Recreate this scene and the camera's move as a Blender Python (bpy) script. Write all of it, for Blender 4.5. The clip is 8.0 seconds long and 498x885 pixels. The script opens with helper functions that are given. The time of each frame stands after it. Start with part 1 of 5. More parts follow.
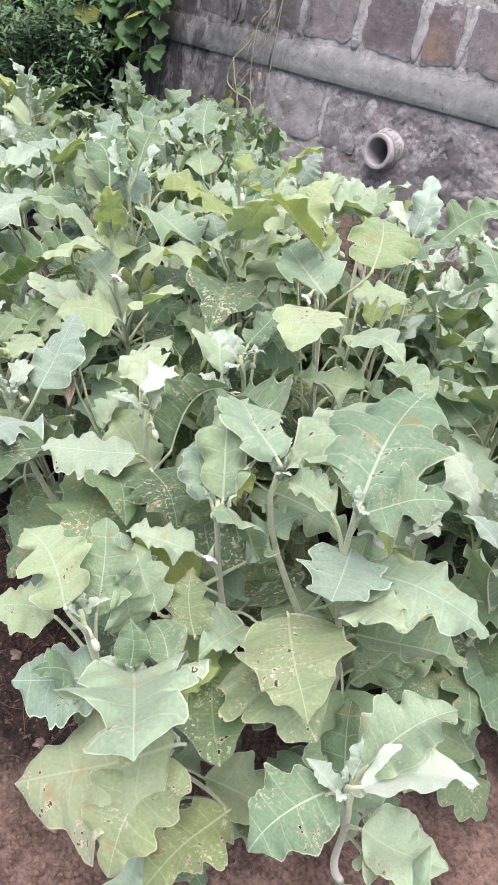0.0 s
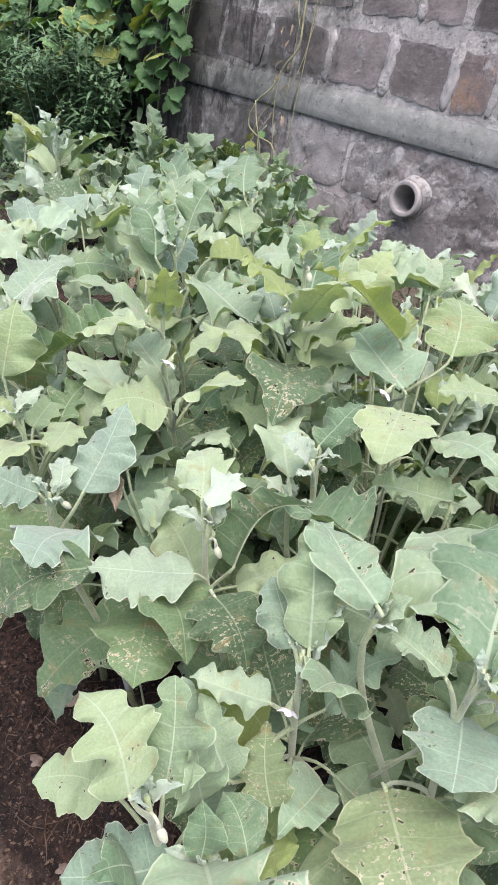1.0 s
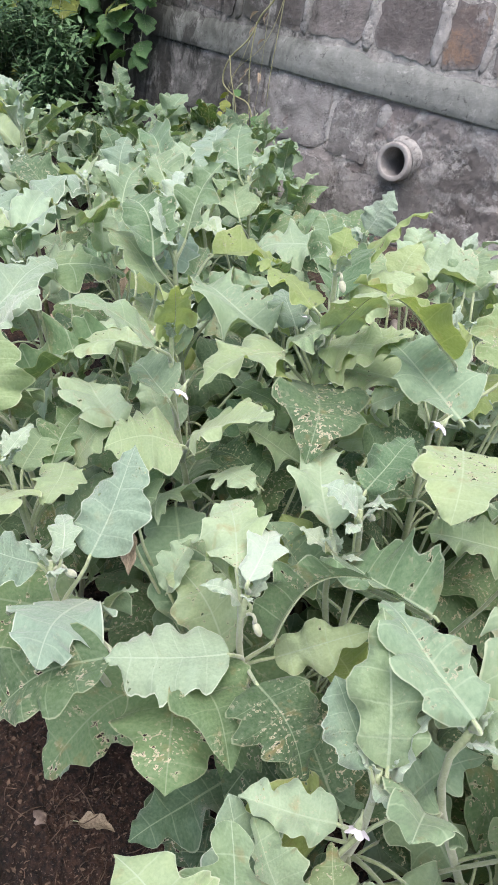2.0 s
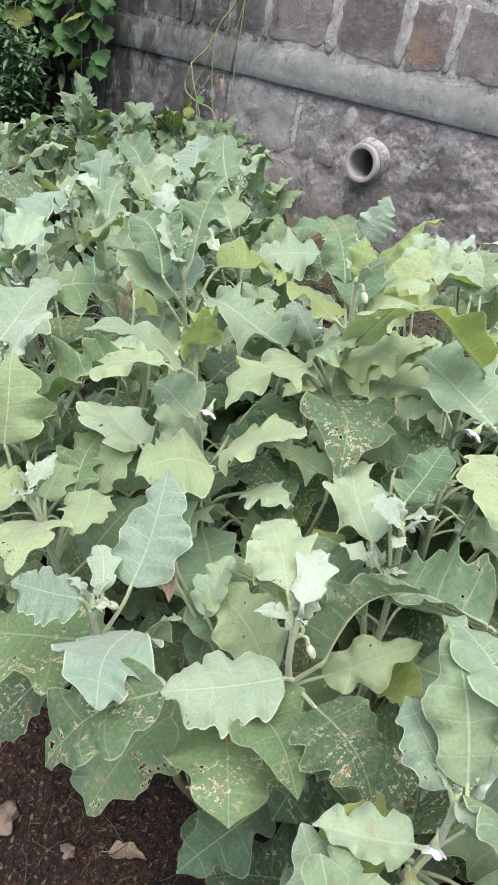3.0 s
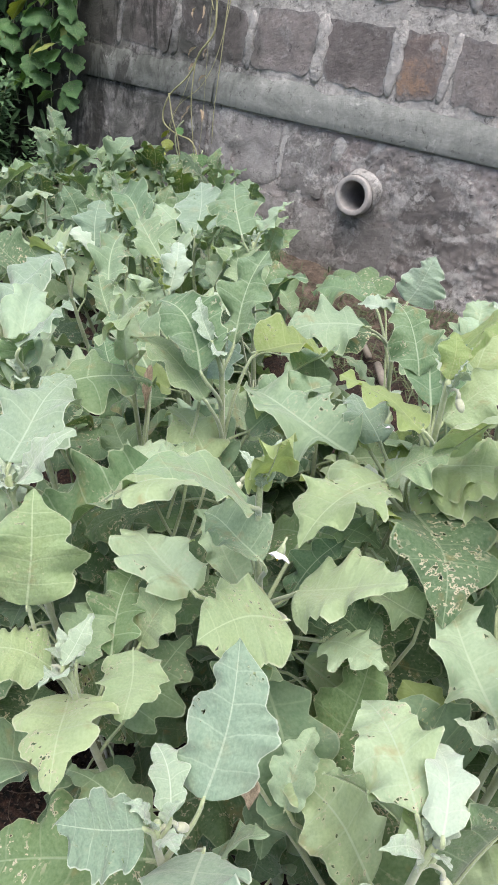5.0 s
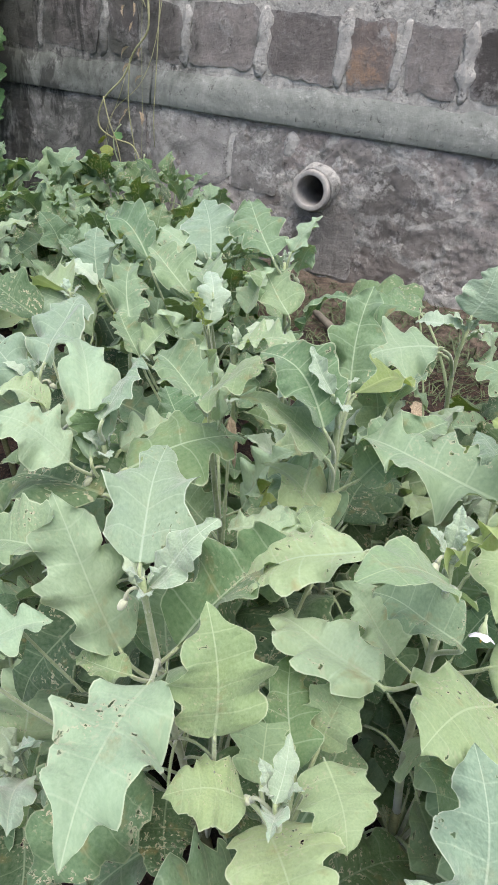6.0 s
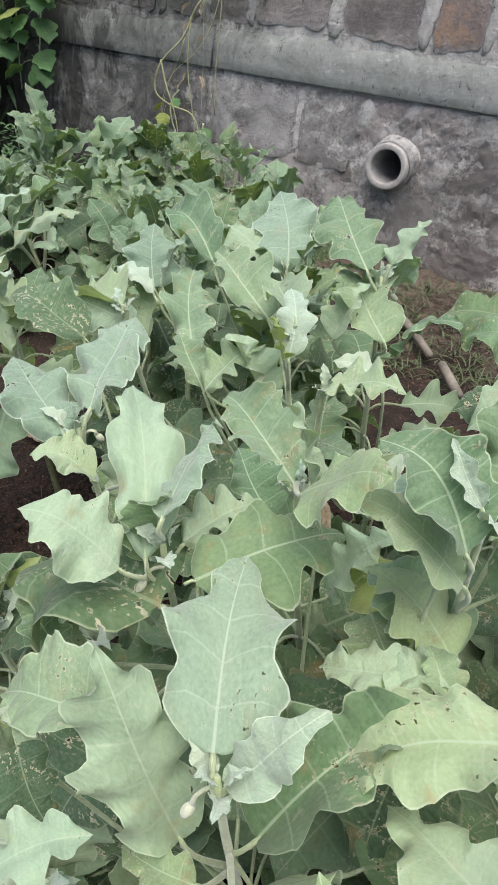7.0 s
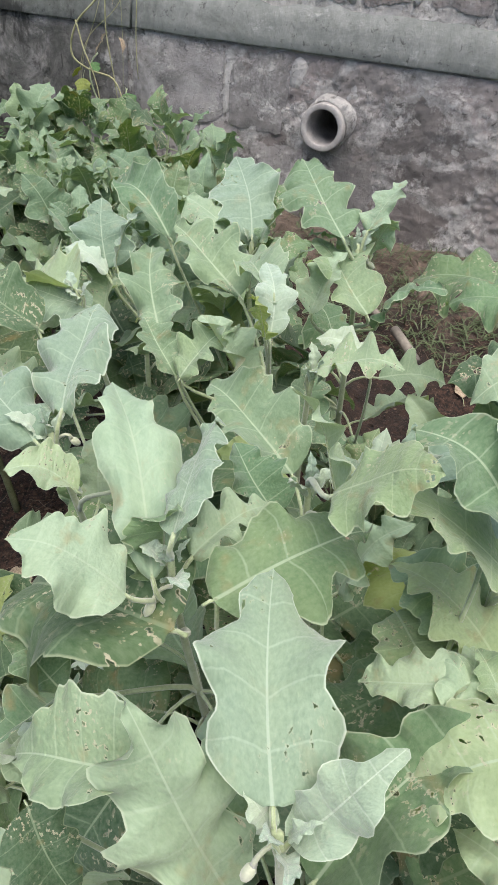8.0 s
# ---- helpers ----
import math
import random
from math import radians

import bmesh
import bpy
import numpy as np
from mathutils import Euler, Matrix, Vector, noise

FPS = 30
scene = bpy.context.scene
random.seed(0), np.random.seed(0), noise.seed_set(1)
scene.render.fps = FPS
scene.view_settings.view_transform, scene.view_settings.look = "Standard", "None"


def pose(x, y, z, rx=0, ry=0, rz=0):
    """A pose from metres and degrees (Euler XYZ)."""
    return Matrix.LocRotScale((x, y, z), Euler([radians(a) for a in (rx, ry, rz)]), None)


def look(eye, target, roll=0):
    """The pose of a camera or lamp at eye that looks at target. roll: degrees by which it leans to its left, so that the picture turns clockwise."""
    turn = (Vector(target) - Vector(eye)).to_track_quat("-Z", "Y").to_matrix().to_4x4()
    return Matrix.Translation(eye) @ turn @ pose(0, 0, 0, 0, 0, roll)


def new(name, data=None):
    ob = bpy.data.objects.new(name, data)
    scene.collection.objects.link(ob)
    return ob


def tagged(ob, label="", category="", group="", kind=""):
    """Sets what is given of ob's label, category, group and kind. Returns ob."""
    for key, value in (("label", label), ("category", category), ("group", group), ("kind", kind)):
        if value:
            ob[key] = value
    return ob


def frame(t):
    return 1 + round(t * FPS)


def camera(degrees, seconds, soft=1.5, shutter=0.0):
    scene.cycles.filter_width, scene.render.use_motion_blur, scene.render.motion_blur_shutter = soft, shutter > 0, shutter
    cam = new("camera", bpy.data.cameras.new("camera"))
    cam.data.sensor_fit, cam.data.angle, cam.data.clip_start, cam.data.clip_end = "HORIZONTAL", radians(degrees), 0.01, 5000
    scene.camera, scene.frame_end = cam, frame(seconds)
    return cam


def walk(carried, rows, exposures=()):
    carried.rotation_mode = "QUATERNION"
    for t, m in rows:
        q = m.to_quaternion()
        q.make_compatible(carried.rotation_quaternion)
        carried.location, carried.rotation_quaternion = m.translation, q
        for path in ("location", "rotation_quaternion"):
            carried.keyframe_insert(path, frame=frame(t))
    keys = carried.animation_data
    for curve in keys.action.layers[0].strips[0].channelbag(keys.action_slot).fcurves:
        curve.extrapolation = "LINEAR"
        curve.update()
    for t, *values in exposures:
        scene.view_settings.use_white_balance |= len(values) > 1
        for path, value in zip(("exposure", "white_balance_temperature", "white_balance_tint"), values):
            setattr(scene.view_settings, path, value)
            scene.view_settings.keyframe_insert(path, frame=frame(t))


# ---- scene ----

# ------------------------------------------------------------------ camera
# The retaining wall leans back by about eight degrees; FRAME is its own upright frame (y = 0 is its face).
FRAME = pose(0, 0, -0.335, -8.5, 0, 0)
cam = camera(39.17, 8.0, soft=1.7)
PATH = [
    (0, (2.5989, -2.7972, 1.1735), (1.5276, -1.4887, 0.1056), 10.96),
    (0.5, (2.5375, -2.8235, 1.1779), (1.4409, -1.5240, 0.1250), 12.04),
    (1, (2.4227, -2.7570, 1.1887), (1.3180, -1.4253, 0.1857), 11.52),
    (1.2, (2.3692, -2.7102, 1.1892), (1.2438, -1.4165, 0.1598), 10.64),
    (2.3, (2.2281, -2.6850, 1.1890), (1.2721, -1.3054, 0.1015), 10.94),
    (2.5, (2.2070, -2.6997, 1.1889), (1.2532, -1.3085, 0.1144), 10.21),
    (3, (2.1861, -2.7201, 1.1865), (1.2626, -1.3013, 0.1215), 9.95),
    (3.5, (2.1786, -2.7522, 1.1859), (1.2647, -1.3120, 0.1416), 10.14),
    (4, (2.1544, -2.7652, 1.1956), (1.2391, -1.2983, 0.1905), 9.98),
    (4.2, (2.1301, -2.7481, 1.1943), (1.2131, -1.2758, 0.1987), 9.61),
    (5.3, (1.9148, -2.6149, 1.1986), (1.0989, -1.1009, 0.1777), 9.00),
    (5.5, (1.8647, -2.6245, 1.2014), (1.1252, -1.0437, 0.2245), 8.17),
    (6, (1.7412, -2.6512, 1.2021), (1.0544, -1.0732, 0.1831), 6.18),
    (6.5, (1.6575, -2.5956, 1.2029), (0.9291, -1.0460, 0.1693), 6.88),
    (7, (1.5886, -2.4712, 1.1989), (0.8242, -0.9953, 0.0866), 5.95),
    (7.5, (1.5567, -2.4212, 1.1895), (0.8399, -0.9688, 0.0162), 5.90),
    (8, (1.5049, -2.4391, 1.1748), (0.9266, -0.9192, 0.0105), 5.39),
]
walk(cam, [(t, FRAME @ look(eye, target, roll)) for t, eye, target, roll in PATH], exposures=[(0, 1.04, 6520, 24), (1.2, 0.91, 6500, 20), (2.5, 0.86, 6560, 15), (5.5, 0.81, 6640, 13), (6, 0.75, 6620, 11), (8, 0.70, 6640, 13)])

# ------------------------------------------------------------------ light
SUN_EL, SUN_AZ = 77, 125
world = bpy.data.worlds.new("world")
scene.world = world
world.use_nodes = True
wn = world.node_tree.nodes
sky = wn.new("ShaderNodeTexSky")
sky.sky_type, sky.sun_disc = "NISHITA", False
sky.sun_elevation, sky.sun_rotation = radians(SUN_EL), radians(SUN_AZ)
sky.air_density, sky.dust_density = 1.0, 4.0
wn["Background"].inputs["Strength"].default_value = 0.13
world.node_tree.links.new(sky.outputs[0], wn["Background"].inputs["Color"])
sun = new("sun", bpy.data.lights.new("sun", "SUN"))
sun.data.energy, sun.data.angle, sun.data.color = 2.6, radians(60), (1.0, 0.965, 0.91)
_a, _e = radians(SUN_AZ), radians(SUN_EL)
sun.matrix_world = look((math.sin(_a) * math.cos(_e) * 20, math.cos(_a) * math.cos(_e) * 20, math.sin(_e) * 20), (0, 0, 0))


# ------------------------------------------------------------------ materials
def material(name):
    m = bpy.data.materials.new(name)
    m.use_nodes = True
    nt = m.node_tree
    return m, nt, nt.nodes["Principled BSDF"]


def node(nt, kind, **sets):
    n = nt.nodes.new(kind)
    for k, v in sets.items():
        if k in n.inputs.keys():
            n.inputs[k].default_value = v
    return n


def mathn(nt, op, a, b=None, c=None):
    n = nt.nodes.new("ShaderNodeMath")
    n.operation = op
    for i, v in enumerate((a, b, c)):
        if v is None:
            continue
        if isinstance(v, (int, float)):
            n.inputs[i].default_value = v
        else:
            nt.links.new(v, n.inputs[i])
    return n.outputs[0]


def ramp(nt, fac, stops):
    n = nt.nodes.new("ShaderNodeValToRGB")
    e = n.color_ramp.elements
    while len(e) < len(stops):
        e.new(0.5)
    for el, (p, col) in zip(e, stops):
        el.position, el.color = p, (*col, 1) if len(col) == 3 else col
    nt.links.new(fac, n.inputs[0])
    return n.outputs[0]


def mixc(nt, fac, a, b, blend="MIX"):
    n = nt.nodes.new("ShaderNodeMix")
    n.data_type, n.blend_type = "RGBA", blend
    for sock, v in ((n.inputs[0], fac), (n.inputs[6], a), (n.inputs[7], b)):
        if isinstance(v, (int, float)):
            sock.default_value = v
        elif isinstance(v, tuple):
            sock.default_value = (*v, 1)
        else:
            nt.links.new(v, sock)
    return n.outputs[2]


def noise_tex(nt, scale, detail=4.0, rough=0.55, coord="Object", dist=0.0):
    n = node(nt, "ShaderNodeTexNoise", Scale=scale, Detail=detail, Roughness=rough, Distortion=dist)
    if coord == "World":
        nt.links.new(nt.nodes.new("ShaderNodeNewGeometry").outputs["Position"], n.inputs["Vector"])
    else:
        nt.links.new(nt.nodes.new("ShaderNodeTexCoord").outputs[coord], n.inputs["Vector"])
    return n.outputs["Fac"]


def bump(nt, bsdf, height, strength=0.4, dist=0.01):
    b = node(nt, "ShaderNodeBump", Strength=strength, Distance=dist)
    nt.links.new(height, b.inputs["Height"])
    nt.links.new(b.outputs[0], bsdf.inputs["Normal"])
    return b


def leaf_material(name, low, high, vein, trans, rough=0.62, damage=0.5, fuzz=0.36, side_veins=5.0, rimcol=(0.52, 0.58, 0.40), thru=0.27):
    """A leaf blade: two greens mixed leaf by leaf and by patches, pale veins from the blade's own lengthwise map, chewed spots."""
    m, nt, b = material(name)
    uv = nt.nodes.new("ShaderNodeUVMap")
    uv.uv_map = "UVMap"
    sep = nt.nodes.new("ShaderNodeSeparateXYZ")
    nt.links.new(uv.outputs[0], sep.inputs[0])
    lat = mathn(nt, "ABSOLUTE", mathn(nt, "SUBTRACT", sep.outputs[0], 0.5))
    along = sep.outputs[1]
    mid = ramp(nt, mathn(nt, "DIVIDE", lat, mathn(nt, "MULTIPLY_ADD", along, -0.010, 0.014)), [(0.5, (1, 1, 1)), (1.0, (0, 0, 0))])
    ph = mathn(nt, "MULTIPLY", along, side_veins)
    wob = noise_tex(nt, 9.0, 2.0, coord="UV")
    ph = mathn(nt, "ADD", ph, mathn(nt, "MULTIPLY", wob, 0.12))
    tri = mathn(nt, "PINGPONG", ph, 0.5)
    side = ramp(nt, mathn(nt, "DIVIDE", tri, mathn(nt, "MULTIPLY_ADD", lat, -0.07, 0.046)), [(0.3, (1, 1, 1)), (1.0, (0, 0, 0))])
    oi = nt.nodes.new("ShaderNodeObjectInfo")
    veins = mathn(nt, "MAXIMUM", mid, mathn(nt, "MULTIPLY", side, 0.50))
    off = nt.nodes.new("ShaderNodeVectorMath")
    off.operation = "MULTIPLY_ADD"
    off.inputs[1].default_value = (1, 1, 1)
    tc = nt.nodes.new("ShaderNodeTexCoord")
    nt.links.new(tc.outputs["UV"], off.inputs[0])
    shift = nt.nodes.new("ShaderNodeCombineXYZ")
    nt.links.new(mathn(nt, "MULTIPLY", oi.outputs["Random"], 37.0), shift.inputs[0])
    nt.links.new(mathn(nt, "MULTIPLY", oi.outputs["Random"], 11.0), shift.inputs[2])
    nt.links.new(shift.outputs[0], off.inputs[2])

    def patch(scale, detail=3.0):
        n = node(nt, "ShaderNodeTexNoise", Scale=scale, Detail=detail, Roughness=0.6)
        nt.links.new(off.outputs[0], n.inputs["Vector"])
        return n.outputs["Fac"]

    big, fine = patch(2.2), patch(38.0, 5.0)
    mix1 = mathn(nt, "ADD", mathn(nt, "MULTIPLY_ADD", oi.outputs["Random"], 1.05, -0.12), mathn(nt, "MULTIPLY", mathn(nt, "SUBTRACT", big, 0.4), 0.8))
    n = nt.nodes.new("ShaderNodeClamp")
    nt.links.new(mix1, n.inputs[0])
    col = mixc(nt, n.outputs[0], low, high)
    warm = mathn(nt, "ADD", mathn(nt, "FRACT", mathn(nt, "MULTIPLY", oi.outputs["Random"], 13.7)), mathn(nt, "MULTIPLY", mathn(nt, "SUBTRACT", patch(1.6), 0.5), 0.9))
    col = mixc(nt, ramp(nt, warm, [(0.58, (0, 0, 0)), (1.1, (1, 1, 1))]), col, (1.02, 1.0, 0.92) if fuzz > 0.35 else (1.04, 1.01, 0.82), "MULTIPLY")
    col = mixc(nt, ramp(nt, warm, [(0.0, (1, 1, 1)), (0.42, (0, 0, 0))]), col, (0.94, 1.0, 1.04), "MULTIPLY")
    col = mixc(nt, 0.16, col, ramp(nt, fine, [(0.3, (0.05, 0.07, 0.04)), (0.7, (0.5, 0.55, 0.42))]))
    col = mixc(nt, mathn(nt, "MULTIPLY", veins, 0.68), col, vein)
    # thin pale rim of the blade
    ruv = nt.nodes.new("ShaderNodeUVMap")
    uv.uv_map = "UVMap"
    ruv.uv_map = "Rim"
    rsep = nt.nodes.new("ShaderNodeSeparateXYZ")
    nt.links.new(ruv.outputs[0], rsep.inputs[0])
    edge = ramp(nt, rsep.outputs[0], [(0.955, (0, 0, 0)), (0.985, (1, 1, 1))])
    col = mixc(nt, mathn(nt, "MULTIPLY", edge, 0.6), col, rimcol)
    # pale grazed scars gathered in patches, with eaten holes in the middle of the larger ones
    area = ramp(nt, patch(2.4), [(0.47, (0, 0, 0)), (0.57, (1, 1, 1))] if damage > 0.9 else [(0.53, (0, 0, 0)), (0.65, (1, 1, 1))])
    bites = patch(23.0, 2.5)
    spots = ramp(nt, bites, [(0.565, (0, 0, 0)), (0.60, (1, 1, 1))])
    flecks = ramp(nt, patch(46.0, 3.0), [(0.61, (0, 0, 0)), (0.65, (1, 1, 1))])
    wide = ramp(nt, patch(2.1), [(0.52, (0, 0, 0)), (0.70, (0.7, 0.7, 0.7))])
    graze = mathn(nt, "MULTIPLY", mathn(nt, "MAXIMUM", mathn(nt, "MULTIPLY", area, spots), mathn(nt, "MULTIPLY", wide, flecks)), damage)
    col = mixc(nt, graze, col, (0.52, 0.49, 0.37))
    blotch = ramp(nt, patch(4.2), [(0.60, (0, 0, 0)), (0.74, (1, 1, 1))])
    col = mixc(nt, mathn(nt, "MULTIPLY", blotch, 0.6 * damage), col, (0.30, 0.22, 0.09))
    nt.links.new(col, b.inputs["Base Color"])
    b.inputs["Roughness"].default_value = rough
    b.inputs["Specular IOR Level"].default_value = 0.35
    b.inputs["Sheen Weight"].default_value = fuzz
    b.inputs["Sheen Roughness"].default_value = 0.6
    relief = mathn(nt, "ADD", mathn(nt, "MULTIPLY", tri, 0.8), mathn(nt, "ADD", mathn(nt, "MULTIPLY", fine, 0.35), mathn(nt, "MULTIPLY", patch(13.0, 2.0), 0.8)))
    bump(nt, b, relief, 0.5, 0.006)
    tl = nt.nodes.new("ShaderNodeBsdfTranslucent")
    nt.links.new(mixc(nt, 1.0, col, trans, "MULTIPLY"), tl.inputs[0])
    mx = nt.nodes.new("ShaderNodeMixShader")
    mx.inputs[0].default_value = thru
    nt.links.new(b.outputs[0], mx.inputs[1])
    nt.links.new(tl.outputs[0], mx.inputs[2])
    hole = mathn(nt, "MULTIPLY", ramp(nt, bites, [(0.638, (0, 0, 0)), (0.645, (1, 1, 1))]), ramp(nt, area, [(0.4, (0, 0, 0)), (0.5, (1, 1, 1))]))
    hole = mathn(nt, "MULTIPLY", hole, 1.0 if damage > 0.2 else 0.0)
    tp = nt.nodes.new("ShaderNodeBsdfTransparent")
    mh = nt.nodes.new("ShaderNodeMixShader")
    nt.links.new(hole, mh.inputs[0])
    nt.links.new(mx.outputs[0], mh.inputs[1])
    nt.links.new(tp.outputs[0], mh.inputs[2])
    nt.links.new(mh.outputs[0], nt.nodes["Material Output"].inputs[0])
    return m


LEAF = leaf_material("eggplant_leaf", (0.098, 0.206, 0.096), (0.387, 0.522, 0.350), (0.44, 0.55, 0.40), (1.0, 1.0, 0.42), damage=0.8, fuzz=0.22, rimcol=(0.56, 0.64, 0.48), thru=0.32)
# old low leaves; the canopy's inner shade is mixed into this deep green
OLD = leaf_material("eggplant_old_shaded_leaf", (0.036, 0.100, 0.036), (0.140, 0.256, 0.114), (0.28, 0.37, 0.24), (0.95, 1.0, 0.3), damage=1.0, fuzz=0.15, rimcol=(0.36, 0.42, 0.28), thru=0.33)
YOUNG = leaf_material("eggplant_young_leaf", (0.28, 0.40, 0.295), (0.42, 0.535, 0.41), (0.52, 0.61, 0.49), (0.95, 1.0, 0.55), damage=0.15, fuzz=0.5, rimcol=(0.64, 0.70, 0.60), thru=0.22)
MID = leaf_material("eggplant_middle_leaf", (0.140, 0.245, 0.165), (0.255, 0.370, 0.262), (0.40, 0.50, 0.38), (0.95, 1.0, 0.6), damage=0.25, fuzz=0.36, rimcol=(0.62, 0.69, 0.58), thru=0.22)
FRESH = leaf_material("eggplant_fresh_leaf", (0.22, 0.345, 0.180), (0.41, 0.535, 0.305), (0.46, 0.57, 0.37), (1.0, 1.0, 0.38), damage=0.8, fuzz=0.3, rimcol=(0.56, 0.62, 0.46), thru=0.36)
AGED = leaf_material("eggplant_aged_leaf", (0.17, 0.26, 0.115), (0.35, 0.435, 0.255), (0.42, 0.49, 0.31), (1.0, 0.98, 0.4), damage=1.0, fuzz=0.2, rimcol=(0.52, 0.52, 0.34), thru=0.34)
# yellowish leaves, the glow of light through the blade put into the base colour
LIME = leaf_material("eggplant_yellowish_backlit_leaf", (0.26, 0.375, 0.115), (0.41, 0.52, 0.21), (0.46, 0.55, 0.27), (1.0, 0.98, 0.48), damage=0.6, fuzz=0.15, rimcol=(0.60, 0.65, 0.44), thru=0.46)
DULL = leaf_material("eggplant_dull_leaf", (0.070, 0.160, 0.075), (0.21, 0.335, 0.20), (0.32, 0.43, 0.29), (0.95, 1.0, 0.34), damage=0.6, fuzz=0.3, rimcol=(0.40, 0.48, 0.36), thru=0.30)


def plain(name, low, high, scale, rough=0.8, bscale=60.0, bstr=0.3, bdist=0.004, sheen=0.0):
    m, nt, b = material(name)
    f = noise_tex(nt, scale, 5.0, 0.6)
    g = noise_tex(nt, bscale, 4.0, 0.6)
    mixed = mathn(nt, "ADD", mathn(nt, "MULTIPLY", f, 0.6), mathn(nt, "MULTIPLY", g, 0.4))
    col = ramp(nt, mixed, [(0.35, low), (0.65, high)])
    nt.links.new(col, b.inputs["Base Color"])
    b.inputs["Roughness"].default_value = rough
    b.inputs["Sheen Weight"].default_value = sheen
    bump(nt, b, g, bstr, bdist)
    return m


STEM = plain("downy_stem", (0.20, 0.265, 0.13), (0.40, 0.465, 0.29), 30, 0.7, 300, 0.2, 0.001, 0.5)
DOWN = plain("downy_bud", (0.28, 0.32, 0.21), (0.50, 0.52, 0.40), 60, 0.8, 300, 0.3, 0.001, 0.6)
WOODY = plain("woody_stem", (0.10, 0.12, 0.055), (0.23, 0.24, 0.13), 25, 0.85, 200, 0.4, 0.002)
PETAL = plain("lilac_petal", (0.72, 0.66, 0.76), (0.88, 0.86, 0.90), 40, 0.6, 200, 0.1, 0.001, 0.3)
ANTHER = plain("yellow_anther", (0.55, 0.38, 0.04), (0.7, 0.5, 0.08), 80, 0.6)
DRY = plain("dry_leaf", (0.15, 0.11, 0.07), (0.44, 0.37, 0.27), 14, 0.85, 70, 0.5, 0.004)
LITTER = plain("litter", (0.018, 0.011, 0.007), (0.16, 0.108, 0.073), 90, 0.85)
VINE = plain("dry_vine", (0.19, 0.20, 0.09), (0.44, 0.43, 0.25), 14, 0.8)
PIPE = plain("cement_pipe", (0.245, 0.235, 0.225), (0.45, 0.437, 0.422), 16, 0.85, 110, 0.35, 0.003)


def soil_material():
    m, nt, b = material("red_brown_soil")
    big = noise_tex(nt, 1.7, 5.0)
    mid = noise_tex(nt, 24.0, 7.0, 0.70)
    fine = noise_tex(nt, 95.0, 5.0, 0.7)
    # near-black bed tones: dark soil with the plants' shade put into its colour
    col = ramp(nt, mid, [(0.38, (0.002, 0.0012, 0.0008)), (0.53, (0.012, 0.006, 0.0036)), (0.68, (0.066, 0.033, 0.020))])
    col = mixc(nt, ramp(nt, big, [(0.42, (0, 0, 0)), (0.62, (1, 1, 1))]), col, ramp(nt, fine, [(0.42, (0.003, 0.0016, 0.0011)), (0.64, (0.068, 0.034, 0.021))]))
    # dry crust beside the bed, in ragged patches
    sep = nt.nodes.new("ShaderNodeSeparateXYZ")
    nt.links.new(nt.nodes.new("ShaderNodeNewGeometry").outputs["Position"], sep.inputs[0])
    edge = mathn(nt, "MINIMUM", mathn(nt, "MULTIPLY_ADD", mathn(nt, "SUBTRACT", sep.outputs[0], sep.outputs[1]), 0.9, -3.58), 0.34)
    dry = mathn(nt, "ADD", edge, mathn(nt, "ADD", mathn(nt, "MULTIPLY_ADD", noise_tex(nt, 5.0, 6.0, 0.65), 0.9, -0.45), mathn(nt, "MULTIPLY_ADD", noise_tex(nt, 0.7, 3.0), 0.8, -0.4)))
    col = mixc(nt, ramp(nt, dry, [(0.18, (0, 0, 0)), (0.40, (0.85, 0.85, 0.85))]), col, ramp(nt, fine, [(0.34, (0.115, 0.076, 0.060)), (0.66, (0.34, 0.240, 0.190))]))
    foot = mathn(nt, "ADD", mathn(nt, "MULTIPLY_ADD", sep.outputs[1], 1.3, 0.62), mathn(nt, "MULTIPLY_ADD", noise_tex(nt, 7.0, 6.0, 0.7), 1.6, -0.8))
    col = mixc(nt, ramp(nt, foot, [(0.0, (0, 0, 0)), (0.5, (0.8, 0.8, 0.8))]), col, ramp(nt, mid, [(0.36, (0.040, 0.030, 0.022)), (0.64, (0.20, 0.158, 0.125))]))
    grit = ramp(nt, noise_tex(nt, 210.0, 2.0), [(0.64, (0, 0, 0)), (0.70, (1, 1, 1))])
    col = mixc(nt, mathn(nt, "MULTIPLY", grit, 0.35), col, (0.33, 0.24, 0.18))
    nt.links.new(col, b.inputs["Base Color"])
    b.inputs["Roughness"].default_value = 0.95
    h = mathn(nt, "ADD", mathn(nt, "MULTIPLY", mid, 0.5), mathn(nt, "ADD", mathn(nt, "MULTIPLY", fine, 0.45), mathn(nt, "MULTIPLY", noise_tex(nt, 320.0, 3.0, 0.7), 0.2)))
    bump(nt, b, h, 1.0, 0.016)
    return m


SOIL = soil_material()


